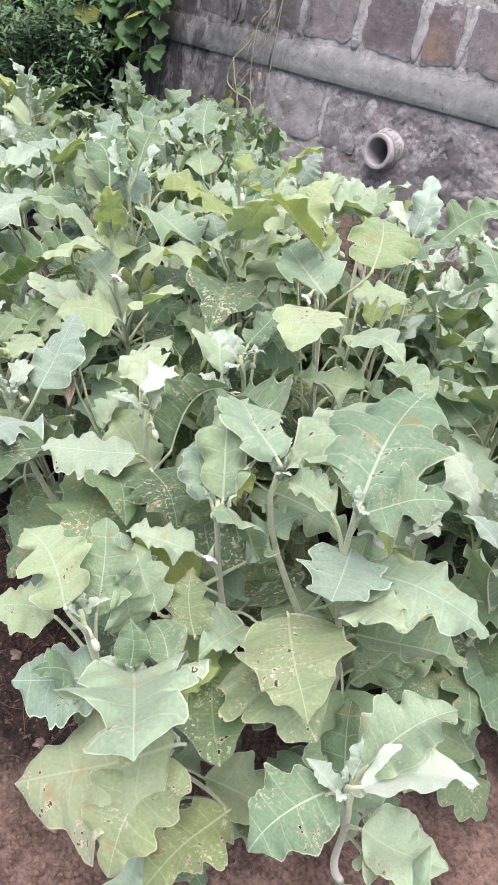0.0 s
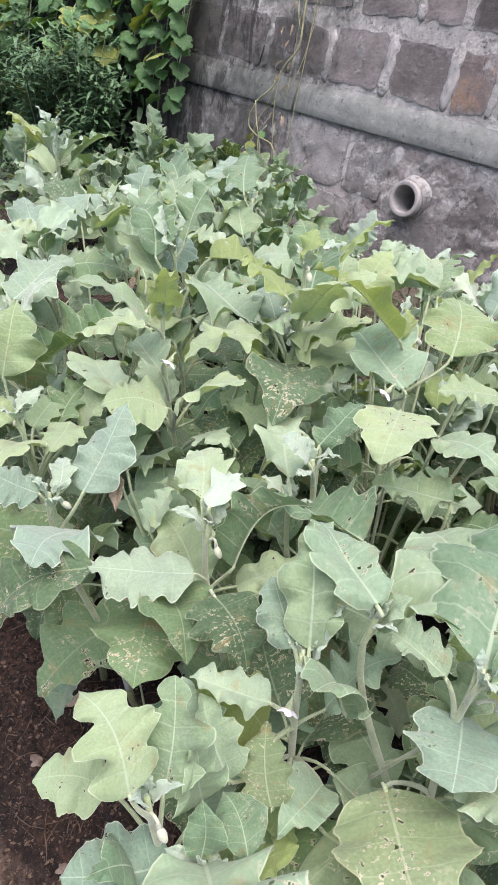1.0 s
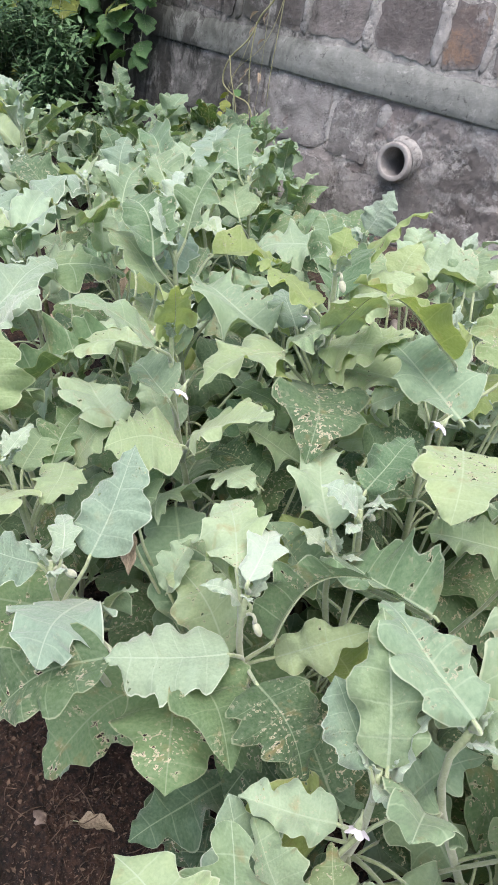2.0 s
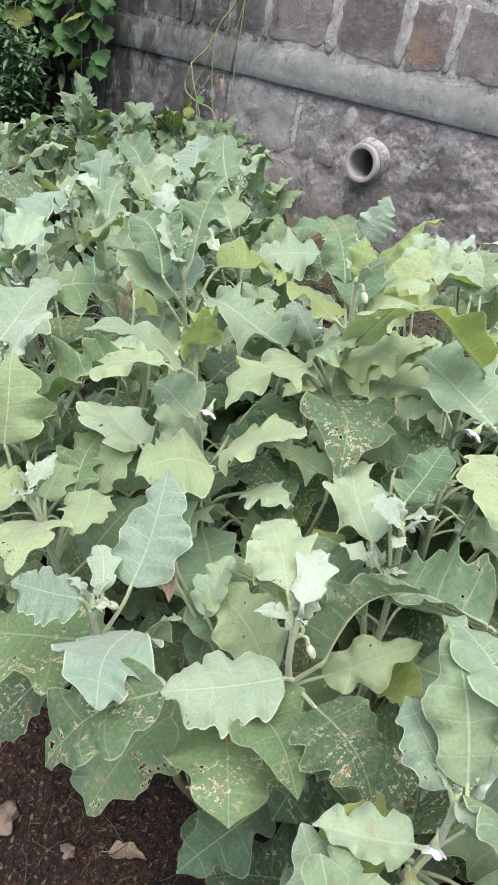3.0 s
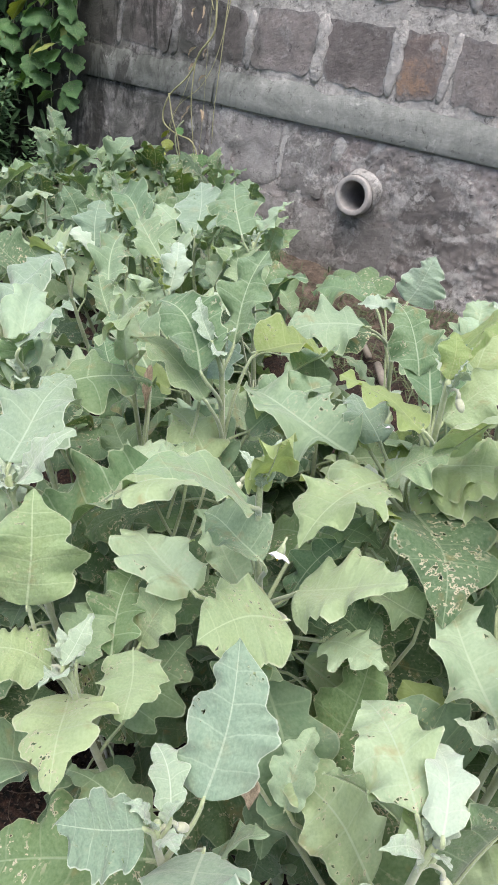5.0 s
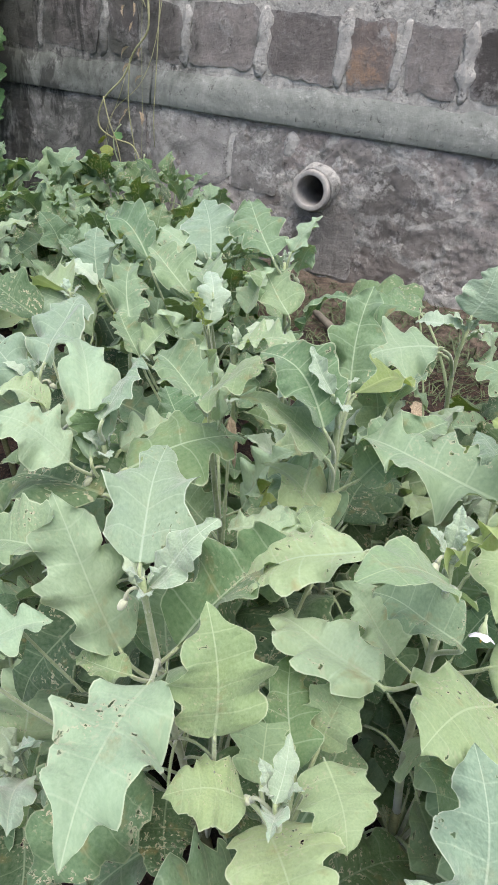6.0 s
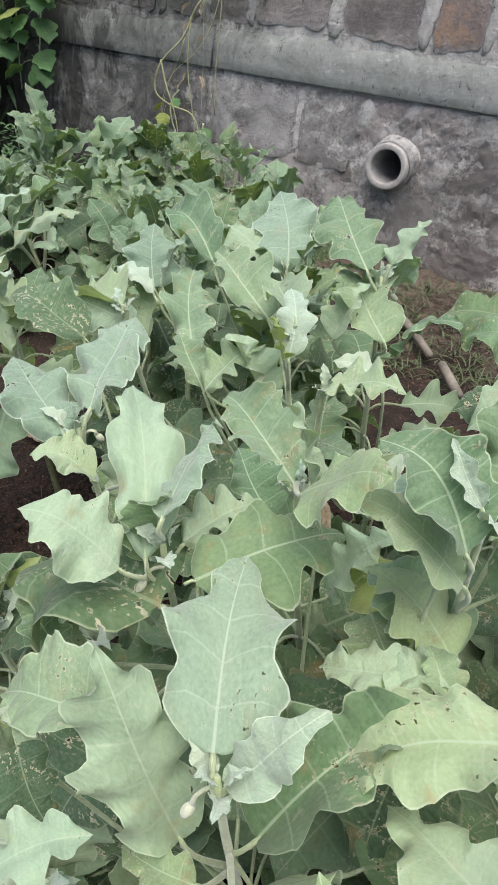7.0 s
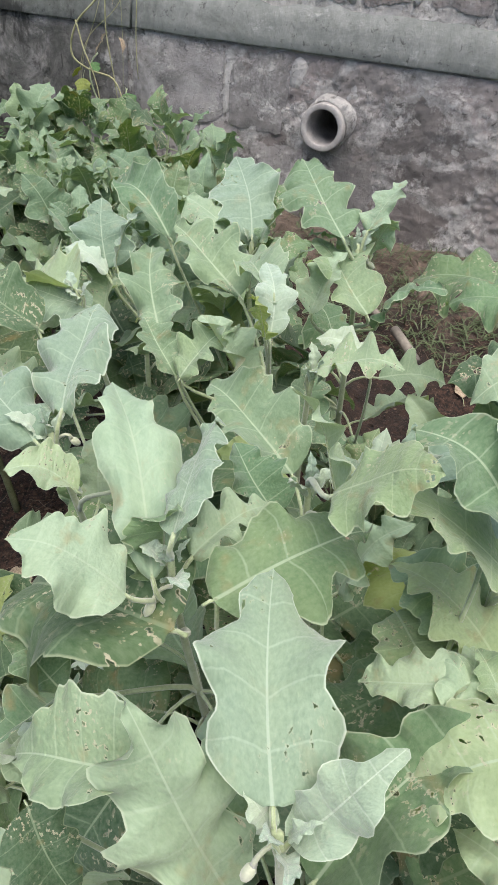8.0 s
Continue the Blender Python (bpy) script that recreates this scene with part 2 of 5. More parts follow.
def masonry(name, ramp_stops, lime, limecol=(0.42, 0.41, 0.40), rough=0.9, by_piece=0.0, tint=None, rims=False, rubble=False, relief=0.85):
    """Stone or mortar with lime smears and dark damp stains."""
    m, nt, b = material(name)
    base = noise_tex(nt, 9.0, 8.0, 0.66, "World")
    fine = noise_tex(nt, 70.0, 6.0, 0.75, "World")
    oi = nt.nodes.new("ShaderNodeObjectInfo")
    f = mathn(nt, "ADD", mathn(nt, "MULTIPLY", base, 0.7), mathn(nt, "MULTIPLY", fine, 0.3))
    if by_piece:
        f = mathn(nt, "ADD", f, mathn(nt, "MULTIPLY", mathn(nt, "SUBTRACT", oi.outputs["Random"], 0.5), by_piece))
    col = ramp(nt, f, ramp_stops)
    if tint:
        t = mathn(nt, "FRACT", mathn(nt, "MULTIPLY", oi.outputs["Random"], 7.31))
        col = mixc(nt, ramp(nt, t, [(0.55, (0, 0, 0)), (0.95, (0.7, 0.7, 0.7))]), col, tint, "MULTIPLY")
    if rubble:
        # flush rubble: stones of their own tone, with ragged mortar between them
        warp = node(nt, "ShaderNodeTexNoise", Scale=7.0, Detail=6.0, Roughness=0.65)
        pos = nt.nodes.new("ShaderNodeNewGeometry").outputs["Position"]
        nt.links.new(pos, warp.inputs["Vector"])
        mv = nt.nodes.new("ShaderNodeVectorMath")
        mv.operation = "MULTIPLY_ADD"
        mv.inputs[1].default_value = (0.16, 0.16, 0.16)
        nt.links.new(warp.outputs["Color"], mv.inputs[0])
        nt.links.new(pos, mv.inputs[2])
        flat = nt.nodes.new("ShaderNodeVectorMath")
        flat.operation = "MULTIPLY"
        flat.inputs[1].default_value = (1.0, 0.05, 1.35)
        nt.links.new(mv.outputs[0], flat.inputs[0])
        cells = [node(nt, "ShaderNodeTexVoronoi", Scale=3.6) for _ in range(2)]
        cells[1].feature = "DISTANCE_TO_EDGE"
        for c in cells:
            nt.links.new(flat.outputs[0], c.inputs["Vector"])
        tone = nt.nodes.new("ShaderNodeSeparateColor")
        nt.links.new(cells[0].outputs["Color"], tone.inputs[0])
        face = ramp(nt, mathn(nt, "ADD", mathn(nt, "MULTIPLY", tone.outputs[0], 0.45), mathn(nt, "MULTIPLY", f, 0.6)), rubble)
        face = mixc(nt, mathn(nt, "MULTIPLY", tone.outputs[1], 0.6), face, (1.05, 0.97, 0.97), "MULTIPLY")
        open_ = ramp(nt, mathn(nt, "ADD", cells[1].outputs["Distance"], mathn(nt, "MULTIPLY", mathn(nt, "SUBTRACT", noise_tex(nt, 26.0, 7.0, 0.7, "World"), 0.5), 0.22)), [(0.05, (0, 0, 0)), (0.085, (1, 1, 1))])
        col = mixc(nt, open_, col, face)
    smear = noise_tex(nt, 7.0, 10.0, 0.72, "World", 0.25)
    lm = ramp(nt, smear, [(lime - 0.02, (0, 0, 0)), (lime + 0.10, (1, 1, 1))])
    lm = mathn(nt, "MULTIPLY", lm, ramp(nt, noise_tex(nt, 55.0, 6.0, 0.75, "World", 0.2), [(0.40, (0, 0, 0)), (0.55, (1, 1, 1))]))
    col = mixc(nt, mathn(nt, "MULTIPLY", lm, 0.8), col, limecol)
    if rims:
        uv = nt.nodes.new("ShaderNodeUVMap")
        uv.uv_map = "Edge"
        es = nt.nodes.new("ShaderNodeSeparateXYZ")
        nt.links.new(uv.outputs[0], es.inputs[0])
        near = mathn(nt, "ADD", es.outputs[0], mathn(nt, "MULTIPLY", mathn(nt, "SUBTRACT", noise_tex(nt, 22.0, 8.0, 0.7, "World"), 0.5), 2.6))
        col = mixc(nt, mathn(nt, "MULTIPLY", ramp(nt, near, [(0.55, (0, 0, 0)), (0.95, (1, 1, 1))]), 0.8), col, ramp(nt, fine, [(0.3, (0.12, 0.115, 0.112)), (0.7, (0.34, 0.33, 0.325))]))
    damp = ramp(nt, noise_tex(nt, 2.3, 7.0, 0.68, "World"), [(0.52, (0, 0, 0)), (0.68, (1, 1, 1))])
    col = mixc(nt, mathn(nt, "MULTIPLY", damp, 0.45), col, (0.05, 0.05, 0.047))
    # black algae, heavier on the damp stretch beside the creeper
    sep = nt.nodes.new("ShaderNodeSeparateXYZ")
    nt.links.new(nt.nodes.new("ShaderNodeNewGeometry").outputs["Position"], sep.inputs[0])
    algae = mathn(nt, "ADD", noise_tex(nt, 4.5, 8.0, 0.7, "World", 0.6), mathn(nt, "MULTIPLY_ADD", sep.outputs[0], -0.24, 0.075))
    col = mixc(nt, mathn(nt, "MULTIPLY", ramp(nt, algae, [(0.49, (0, 0, 0)), (0.70, (1, 1, 1))]), 0.8), col, (0.034, 0.040, 0.032))
    # running black streaks
    run = nt.nodes.new("ShaderNodeVectorMath")
    run.operation = "MULTIPLY"
    run.inputs[1].default_value = (11.0, 1.0, 3.4)
    nt.links.new(nt.nodes.new("ShaderNodeNewGeometry").outputs["Position"], run.inputs[0])
    drip = node(nt, "ShaderNodeTexNoise", Scale=1.0, Detail=8.0, Roughness=0.68, Distortion=0.7)
    nt.links.new(run.outputs[0], drip.inputs["Vector"])
    streak = mathn(nt, "ADD", drip.outputs["Fac"], mathn(nt, "MULTIPLY_ADD", sep.outputs[0], -0.15, -0.04))
    col = mixc(nt, mathn(nt, "MULTIPLY", ramp(nt, streak, [(0.575, (0, 0, 0)), (0.63, (1, 1, 1))]), 0.75), col, (0.022, 0.022, 0.020))
    pits = ramp(nt, noise_tex(nt, 34.0, 7.0, 0.72, "World", 0.5), [(0.34, (1, 1, 1)), (0.42, (0, 0, 0))])
    col = mixc(nt, mathn(nt, "MULTIPLY", pits, 0.7), col, (0.035, 0.032, 0.032))
    nt.links.new(col, b.inputs["Base Color"])
    b.inputs["Roughness"].default_value = rough
    h = mathn(nt, "ADD", mathn(nt, "ADD", mathn(nt, "MULTIPLY", base, 0.9), mathn(nt, "MULTIPLY", fine, 0.45)), mathn(nt, "MULTIPLY", lm, 0.25))
    bump(nt, b, h, relief, 0.016)
    return m


STONE = masonry("dressed_stone", [(0.25, (0.068, 0.063, 0.060)), (0.5, (0.150, 0.136, 0.131)), (0.75, (0.27, 0.247, 0.237))], 0.55, by_piece=0.45, tint=(1.12, 0.96, 0.96), rims=True)
ORANGE = masonry("ochre_stone", [(0.36, (0.13, 0.112, 0.108)), (0.52, (0.20, 0.165, 0.150)), (0.64, (0.37, 0.245, 0.165))], 0.54, rims=True)
LOWSTONE = masonry("weathered_stone", [(0.30, (0.115, 0.110, 0.106)), (0.5, (0.235, 0.226, 0.219)), (0.70, (0.39, 0.38, 0.369))], 0.54, (0.56, 0.55, 0.53), by_piece=0.25, rims=True)
MORTAR = masonry("lime_mortar", [(0.30, (0.19, 0.184, 0.173)), (0.5, (0.37, 0.362, 0.345)), (0.70, (0.56, 0.552, 0.53))], 0.45, (0.64, 0.63, 0.60))
BAND = masonry("cement_band", [(0.25, (0.120, 0.134, 0.124)), (0.5, (0.215, 0.230, 0.215)), (0.75, (0.36, 0.373, 0.352))], 0.59, (0.56, 0.565, 0.545), relief=0.4)
BEAD = masonry("bead_mortar", [(0.30, (0.22, 0.214, 0.203)), (0.5, (0.40, 0.392, 0.378)), (0.70, (0.56, 0.552, 0.53))], 0.50, (0.64, 0.63, 0.60))
RENDER = masonry("worn_render", [(0.36, (0.13, 0.125, 0.119)), (0.5, (0.33, 0.32, 0.308)), (0.64, (0.56, 0.55, 0.53))], 0.51, (0.70, 0.69, 0.67), relief=1.0, rubble=[(0.25, (0.135, 0.127, 0.120)), (0.5, (0.270, 0.253, 0.243)), (0.8, (0.41, 0.392, 0.38))])



# ------------------------------------------------------------------ mesh helpers
def finish(bm, name, mats, smooth=True):
    me = bpy.data.meshes.new(name)
    bm.normal_update()
    bm.to_mesh(me)
    bm.free()
    for m in mats if isinstance(mats, (list, tuple)) else (mats,):
        me.materials.append(m)
    if smooth:
        me.polygons.foreach_set("use_smooth", [True] * len(me.polygons))
    return me


def part(name, bm, mat, parent, label="", smooth=True):
    ob = new(name, finish(bm, name, mat, smooth))
    ob.parent = parent
    return tagged(ob, label)


def tube(bm, pts, radii, sides=6, mat=0, cap=True):
    """A round bar through the points, with a radius at each."""
    pts = [Vector(p) for p in pts]
    rings = []
    side = None
    for i, p in enumerate(pts):
        d = (pts[min(i + 1, len(pts) - 1)] - pts[max(i - 1, 0)]).normalized()
        if side is None:
            side = d.orthogonal().normalized()
        side = (side - d * side.dot(d)).normalized()
        up = d.cross(side)
        rings.append([bm.verts.new(p + (side * math.cos(a) + up * math.sin(a)) * radii[i]) for a in [2 * math.pi * k / sides for k in range(sides)]])
    for a, b in zip(rings, rings[1:]):
        for k in range(sides):
            f = bm.faces.new((a[k], a[(k + 1) % sides], b[(k + 1) % sides], b[k]))
            f.material_index = mat
    if cap:
        for r in (rings[0][::-1], rings[-1]):
            bm.faces.new(r).material_index = mat
    return rings


def bezier(p0, p1, p2, p3, n):
    p0, p1, p2, p3 = map(Vector, (p0, p1, p2, p3))
    out = []
    for i in range(n + 1):
        t = i / n
        out.append(p0 * (1 - t) ** 3 + p1 * 3 * t * (1 - t) ** 2 + p2 * 3 * t * t * (1 - t) + p3 * t ** 3)
    return out


# ------------------------------------------------------------------ eggplant leaves
def leaf_mesh(name, seed, mat, lobes, depth, arch, fold, wave, petiole=0.06, width=0.36, rows=26, cols=5, belly=0.66, taper=0.95, sweep=0.55):
    """A lobed blade of length 1 along +y from its foot to its tip, its rows swept forward along the side veins, with midrib and leaf stalk."""
    rnd = random.Random(seed)
    bm = bmesh.new()
    uvl = bm.loops.layers.uv.new("UVMap")
    riml = bm.loops.layers.uv.new("Rim")
    ph = [rnd.uniform(-0.16, 0.16), rnd.uniform(-0.16, 0.16)]
    wp = [rnd.uniform(0, 6.28) for _ in range(6)]
    dep = [depth * rnd.uniform(0.75, 1.25) for _ in range(2)]
    skew = [rnd.uniform(0.86, 1.1), rnd.uniform(0.86, 1.1)]
    twist, bow = rnd.uniform(-0.5, 0.5), rnd.uniform(-0.08, 0.08)
    curl = rnd.uniform(-0.05, 0.5)
    seat = rnd.uniform(0, 90)

    def half(u, s):
        if not 0 < u < 1:
            return 0.002
        w = width * skew[s] * math.sin(math.pi * min(1, u ** belly)) ** taper
        # rounded lobes with bays between them; the bays deepen towards the tip
        c = (0.5 + 0.5 * math.cos(2 * math.pi * (lobes * u ** 0.9 + ph[s]))) ** 1.7
        w *= 1.10 - dep[s] * c * min(1, 4.0 * u) * (0.85 + 0.25 * u)
        w *= 1 + 0.09 * noise.noise((u * 11 + seat, s * 7.0, 0.0)) + 0.07 * noise.noise((u * 19 + seat, s * 7.0, 4.0)) + 0.02 * math.sin(31 * u + wp[4 + s])
        return max(w, 0.003)

    def height(u, lat, v, s):
        z = arch * (u - u * u) * (0.65 + 0.7 * u)
        z += fold * abs(lat) * (1.15 - 0.5 * u) - curl * abs(lat) * v * v
        # the margin rises and dips lobe by lobe
        z += 1.9 * wave * abs(v) ** 2.0 * noise.noise((u * 3.4 + seat, 20.0 * s, 1.0)) * math.sin(math.pi * min(1, u * 1.1 + 0.06))
        z += 0.8 * wave * abs(v) ** 3 * noise.noise((u * 8.5 + seat, 20.0 * s, 9.0))
        z += twist * lat * u
        # the blade swells between the side veins
        z += 0.011 * math.cos(2 * math.pi * 5.0 * u) * min(1, 6 * abs(lat)) * (1 - abs(v) ** 3)
        z += 0.014 * math.sin(9 * u + wp[2]) * math.cos(12 * lat + wp[3])
        return z

    grid, uvs, rim = [], {}, {}
    for i in range(rows + 1):
        u = 0.004 + 0.996 * i / rows
        row = []
        k = sweep * (min(1.0, u / 0.35) * 1.15 - 0.15) * (1 - 0.35 * u)
        for j in range(-cols, cols + 1):
            s = 0 if j < 0 else 1
            v = j / cols
            v = math.copysign(abs(v) ** 0.85, v)
            lat = v * half(min(u, 0.9995), s)
            y = u + k * abs(lat) * (1 - 0.5 * abs(v))
            p = bm.verts.new((lat + bow * math.sin(math.pi * u), y, height(u, lat, v, s)))
            uvs[p], rim[p] = (0.5 + lat, u), (abs(v), max(0.0, (u - 0.9) * 10))
            row.append(p)
        grid.append(row)
    for a, b in zip(grid, grid[1:]):
        for k in range(2 * cols):
            bm.faces.new((a[k], a[k + 1], b[k + 1], b[k]))
    for f in bm.faces:
        for l in f.loops:
            l[uvl].uv, l[riml].uv = uvs[l.vert], rim[l.vert]
    # midrib, a little proud on both faces, running into the stalk
    pts, rad = [], []
    for k in range(4, 0, -1):
        q = k / 4
        pts.append((0, -petiole * q, -0.35 * petiole * q * q))
        rad.append(0.011)
    for i in range(0, rows + 1, 2):
        u = 0.004 + 0.996 * i / rows
        r = 0.0085 * (1 - u) ** 0.8 + 0.0012
        pts.append((bow * math.sin(math.pi * u), u, height(u, 0, 0, 0) - r - 0.0005))
        rad.append(r)
    tube(bm, pts, rad, 5, 1)
    return finish(bm, name, (mat, STEM))


def leaf_set(name, mat, n, seed0, lobes, depth, **kw):
    out = []
    for k in range(n):
        r = random.Random(seed0 + k)
        out.append(leaf_mesh(name, seed0 + k, mat, lobes[k % len(lobes)], r.uniform(*depth), r.uniform(*kw.get("arch", (0.1, 0.8))), r.uniform(*kw.get("fold", (0.15, 0.85))),
                             r.uniform(*kw.get("wave", (0.11, 0.24))), width=r.uniform(*kw.get("width", (0.27, 0.35))), rows=kw.get("rows", 34), cols=kw.get("cols", 5),
                             belly=r.uniform(*kw.get("belly", (0.62, 0.80))), taper=r.uniform(*kw.get("taper", (0.68, 0.98))), sweep=r.uniform(*kw.get("sweep", (0.30, 0.52)))))
    return out


BLADES = leaf_set("leaf", LEAF, 12, 100, (2.6, 3.0, 3.4, 3.8), (0.24, 0.50))
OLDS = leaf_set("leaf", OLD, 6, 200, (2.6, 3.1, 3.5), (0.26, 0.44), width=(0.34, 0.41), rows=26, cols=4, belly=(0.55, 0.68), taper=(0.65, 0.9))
YOUNGS = leaf_set("leaf", YOUNG, 8, 300, (2.5, 3.0), (0.30, 0.50), fold=(0.3, 0.9), wave=(0.09, 0.18), width=(0.24, 0.32), rows=24, cols=4)
LIMES = leaf_set("leaf", LIME, 6, 350, (2.4, 2.8, 3.2), (0.22, 0.42), fold=(0.15, 0.6))
DEEP = leaf_set("leaf", LEAF, 5, 380, (2.6, 3.0, 3.4), (0.50, 0.68), fold=(0.15, 0.6), width=(0.34, 0.40))
PALE = leaf_set("leaf", MID, 6, 380, (2.6, 3.0, 3.4), (0.26, 0.40), arch=(0.05, 0.35), fold=(0.08, 0.38), width=(0.36, 0.42), belly=(0.62, 0.72), taper=(0.70, 0.9), sweep=(0.32, 0.5))
AGED_SET = leaf_set("leaf", AGED, 6, 430, (3.0, 3.5, 4.0), (0.26, 0.44), fold=(0.05, 0.45), width=(0.35, 0.41), belly=(0.58, 0.7), taper=(0.7, 0.95))
FRESH_SET = leaf_set("leaf", FRESH, 6, 420, (3.0, 3.4, 3.8), (0.22, 0.40), fold=(0.05, 0.45), width=(0.34, 0.40), belly=(0.58, 0.7), taper=(0.7, 0.95))
ROUND = leaf_set("leaf", LEAF, 4, 400, (2.0, 2.4), (0.06, 0.16), width=(0.34, 0.40))
DULLS = leaf_set("leaf", DULL, 8, 460, (2.6, 3.0, 3.4), (0.28, 0.50))
WITHERED = leaf_set("withered_leaf", DRY, 3, 450, (2.2, 2.7), (0.3, 0.5), fold=(0.6, 1.1), wave=(0.1, 0.16), width=(0.2, 0.26), rows=18, cols=4)


def leaf_matrix(foot, tip, roll=0.0, wide=1.0):
    foot, tip = Vector(foot), Vector(tip)
    y = tip - foot
    size = y.length
    y = y.normalized()
    x = y.cross(Vector((0, 0, 1)))
    x = x.normalized() if x.length > 1e-4 else Vector((1, 0, 0))
    z = x.cross(y)
    a = radians(roll)
    x, z = x * math.cos(a) + z * math.sin(a), z * math.cos(a) - x * math.sin(a)
    m = Matrix((x, y, z)).transposed().to_4x4()
    m.translation = foot
    return m @ Matrix.Diagonal((size * wide, size, size, 1))


def add_leaf(plant, inv, mesh, foot, tip, roll=0.0, wide=1.0, label=""):
    ob = new("leaf", mesh)
    ob.parent = plant
    ob.matrix_basis = inv @ leaf_matrix(foot, tip, roll, wide)
    return tagged(ob, label)


def add_flower(plant, inv, at, way, size=0.024, seed=0):
    """A nodding lilac flower: five joined petals, a yellow cone of anthers, a downy cup."""
    rnd = random.Random(seed)
    way = (Vector(way).normalized() + Vector((0, 0, -0.55))).normalized()
    m = inv @ Matrix.Translation(at) @ way.to_track_quat("Z", "Y").to_matrix().to_4x4()
    bm = bmesh.new()
    rim = 30
    rings = []
    for q in (0.08, 0.35, 0.7, 1.0):
        ring = []
        for k in range(rim):
            a = 2 * math.pi * k / rim
            star = 0.62 + 0.38 * abs(math.cos(2.5 * a)) ** 0.8
            r = size * 0.5 * q * (1 if q < 0.5 else star)
            ring.append(bm.verts.new((r * math.cos(a), r * math.sin(a), size * (0.10 + 0.22 * q * q + 0.05 * math.sin(5 * a + q) * q))))
        rings.append(ring)
    for a, b in zip(rings, rings[1:]):
        for k in range(rim):
            bm.faces.new((a[k], a[(k + 1) % rim], b[(k + 1) % rim], b[k]))
    f = part("flower", bm, PETAL, plant, "pale lilac five-pointed flower")
    f.matrix_basis = m
    bm = bmesh.new()
    tube(bm, [(0, 0, size * 0.1), (0, 0, size * 0.25), (0, 0, size * 0.45)], [size * 0.05, size * 0.06, size * 0.02], 7)
    c = part("anther_cone", bm, ANTHER, f)
    bm = bmesh.new()
    tube(bm, [(0, 0, -size * 0.55), (0, size * 0.08, -size * 0.3), (0, 0, -size * 0.1), (0, 0, size * 0.12)], [size * 0.05, size * 0.055, size * 0.13, size * 0.2], 7)
    part("calyx", bm, STEM, f)


def add_bud(plant, inv, at, rnd):
    """A closed downy bud nodding on a short stalk."""
    at = Vector(at)
    a = rnd.uniform(0, 6.28)
    out = Vector((math.cos(a), math.sin(a), 0))
    end = at + out * rnd.uniform(0.014, 0.024) + Vector((0, 0, rnd.uniform(-0.006, 0.012)))
    bm = bmesh.new()
    tube(bm, [inv @ p for p in bezier(at, at + out * 0.01 + Vector((0, 0, 0.012)), end + Vector((0, 0, 0.012)), end, 5)], [0.0020, 0.0018, 0.0017, 0.0017, 0.0018, 0.0026], 6)
    way = (out * 0.6 + Vector((0, 0, -0.6))).normalized()
    ln = rnd.uniform(0.011, 0.017)
    tube(bm, [inv @ (end + way * ln * q) for q in (0, 0.25, 0.55, 0.85, 1.0)], [0.0024, 0.0040, 0.0042, 0.0030, 0.0008], 8)
    part("bud", bm, DOWN, plant, "closed pale downy bud")


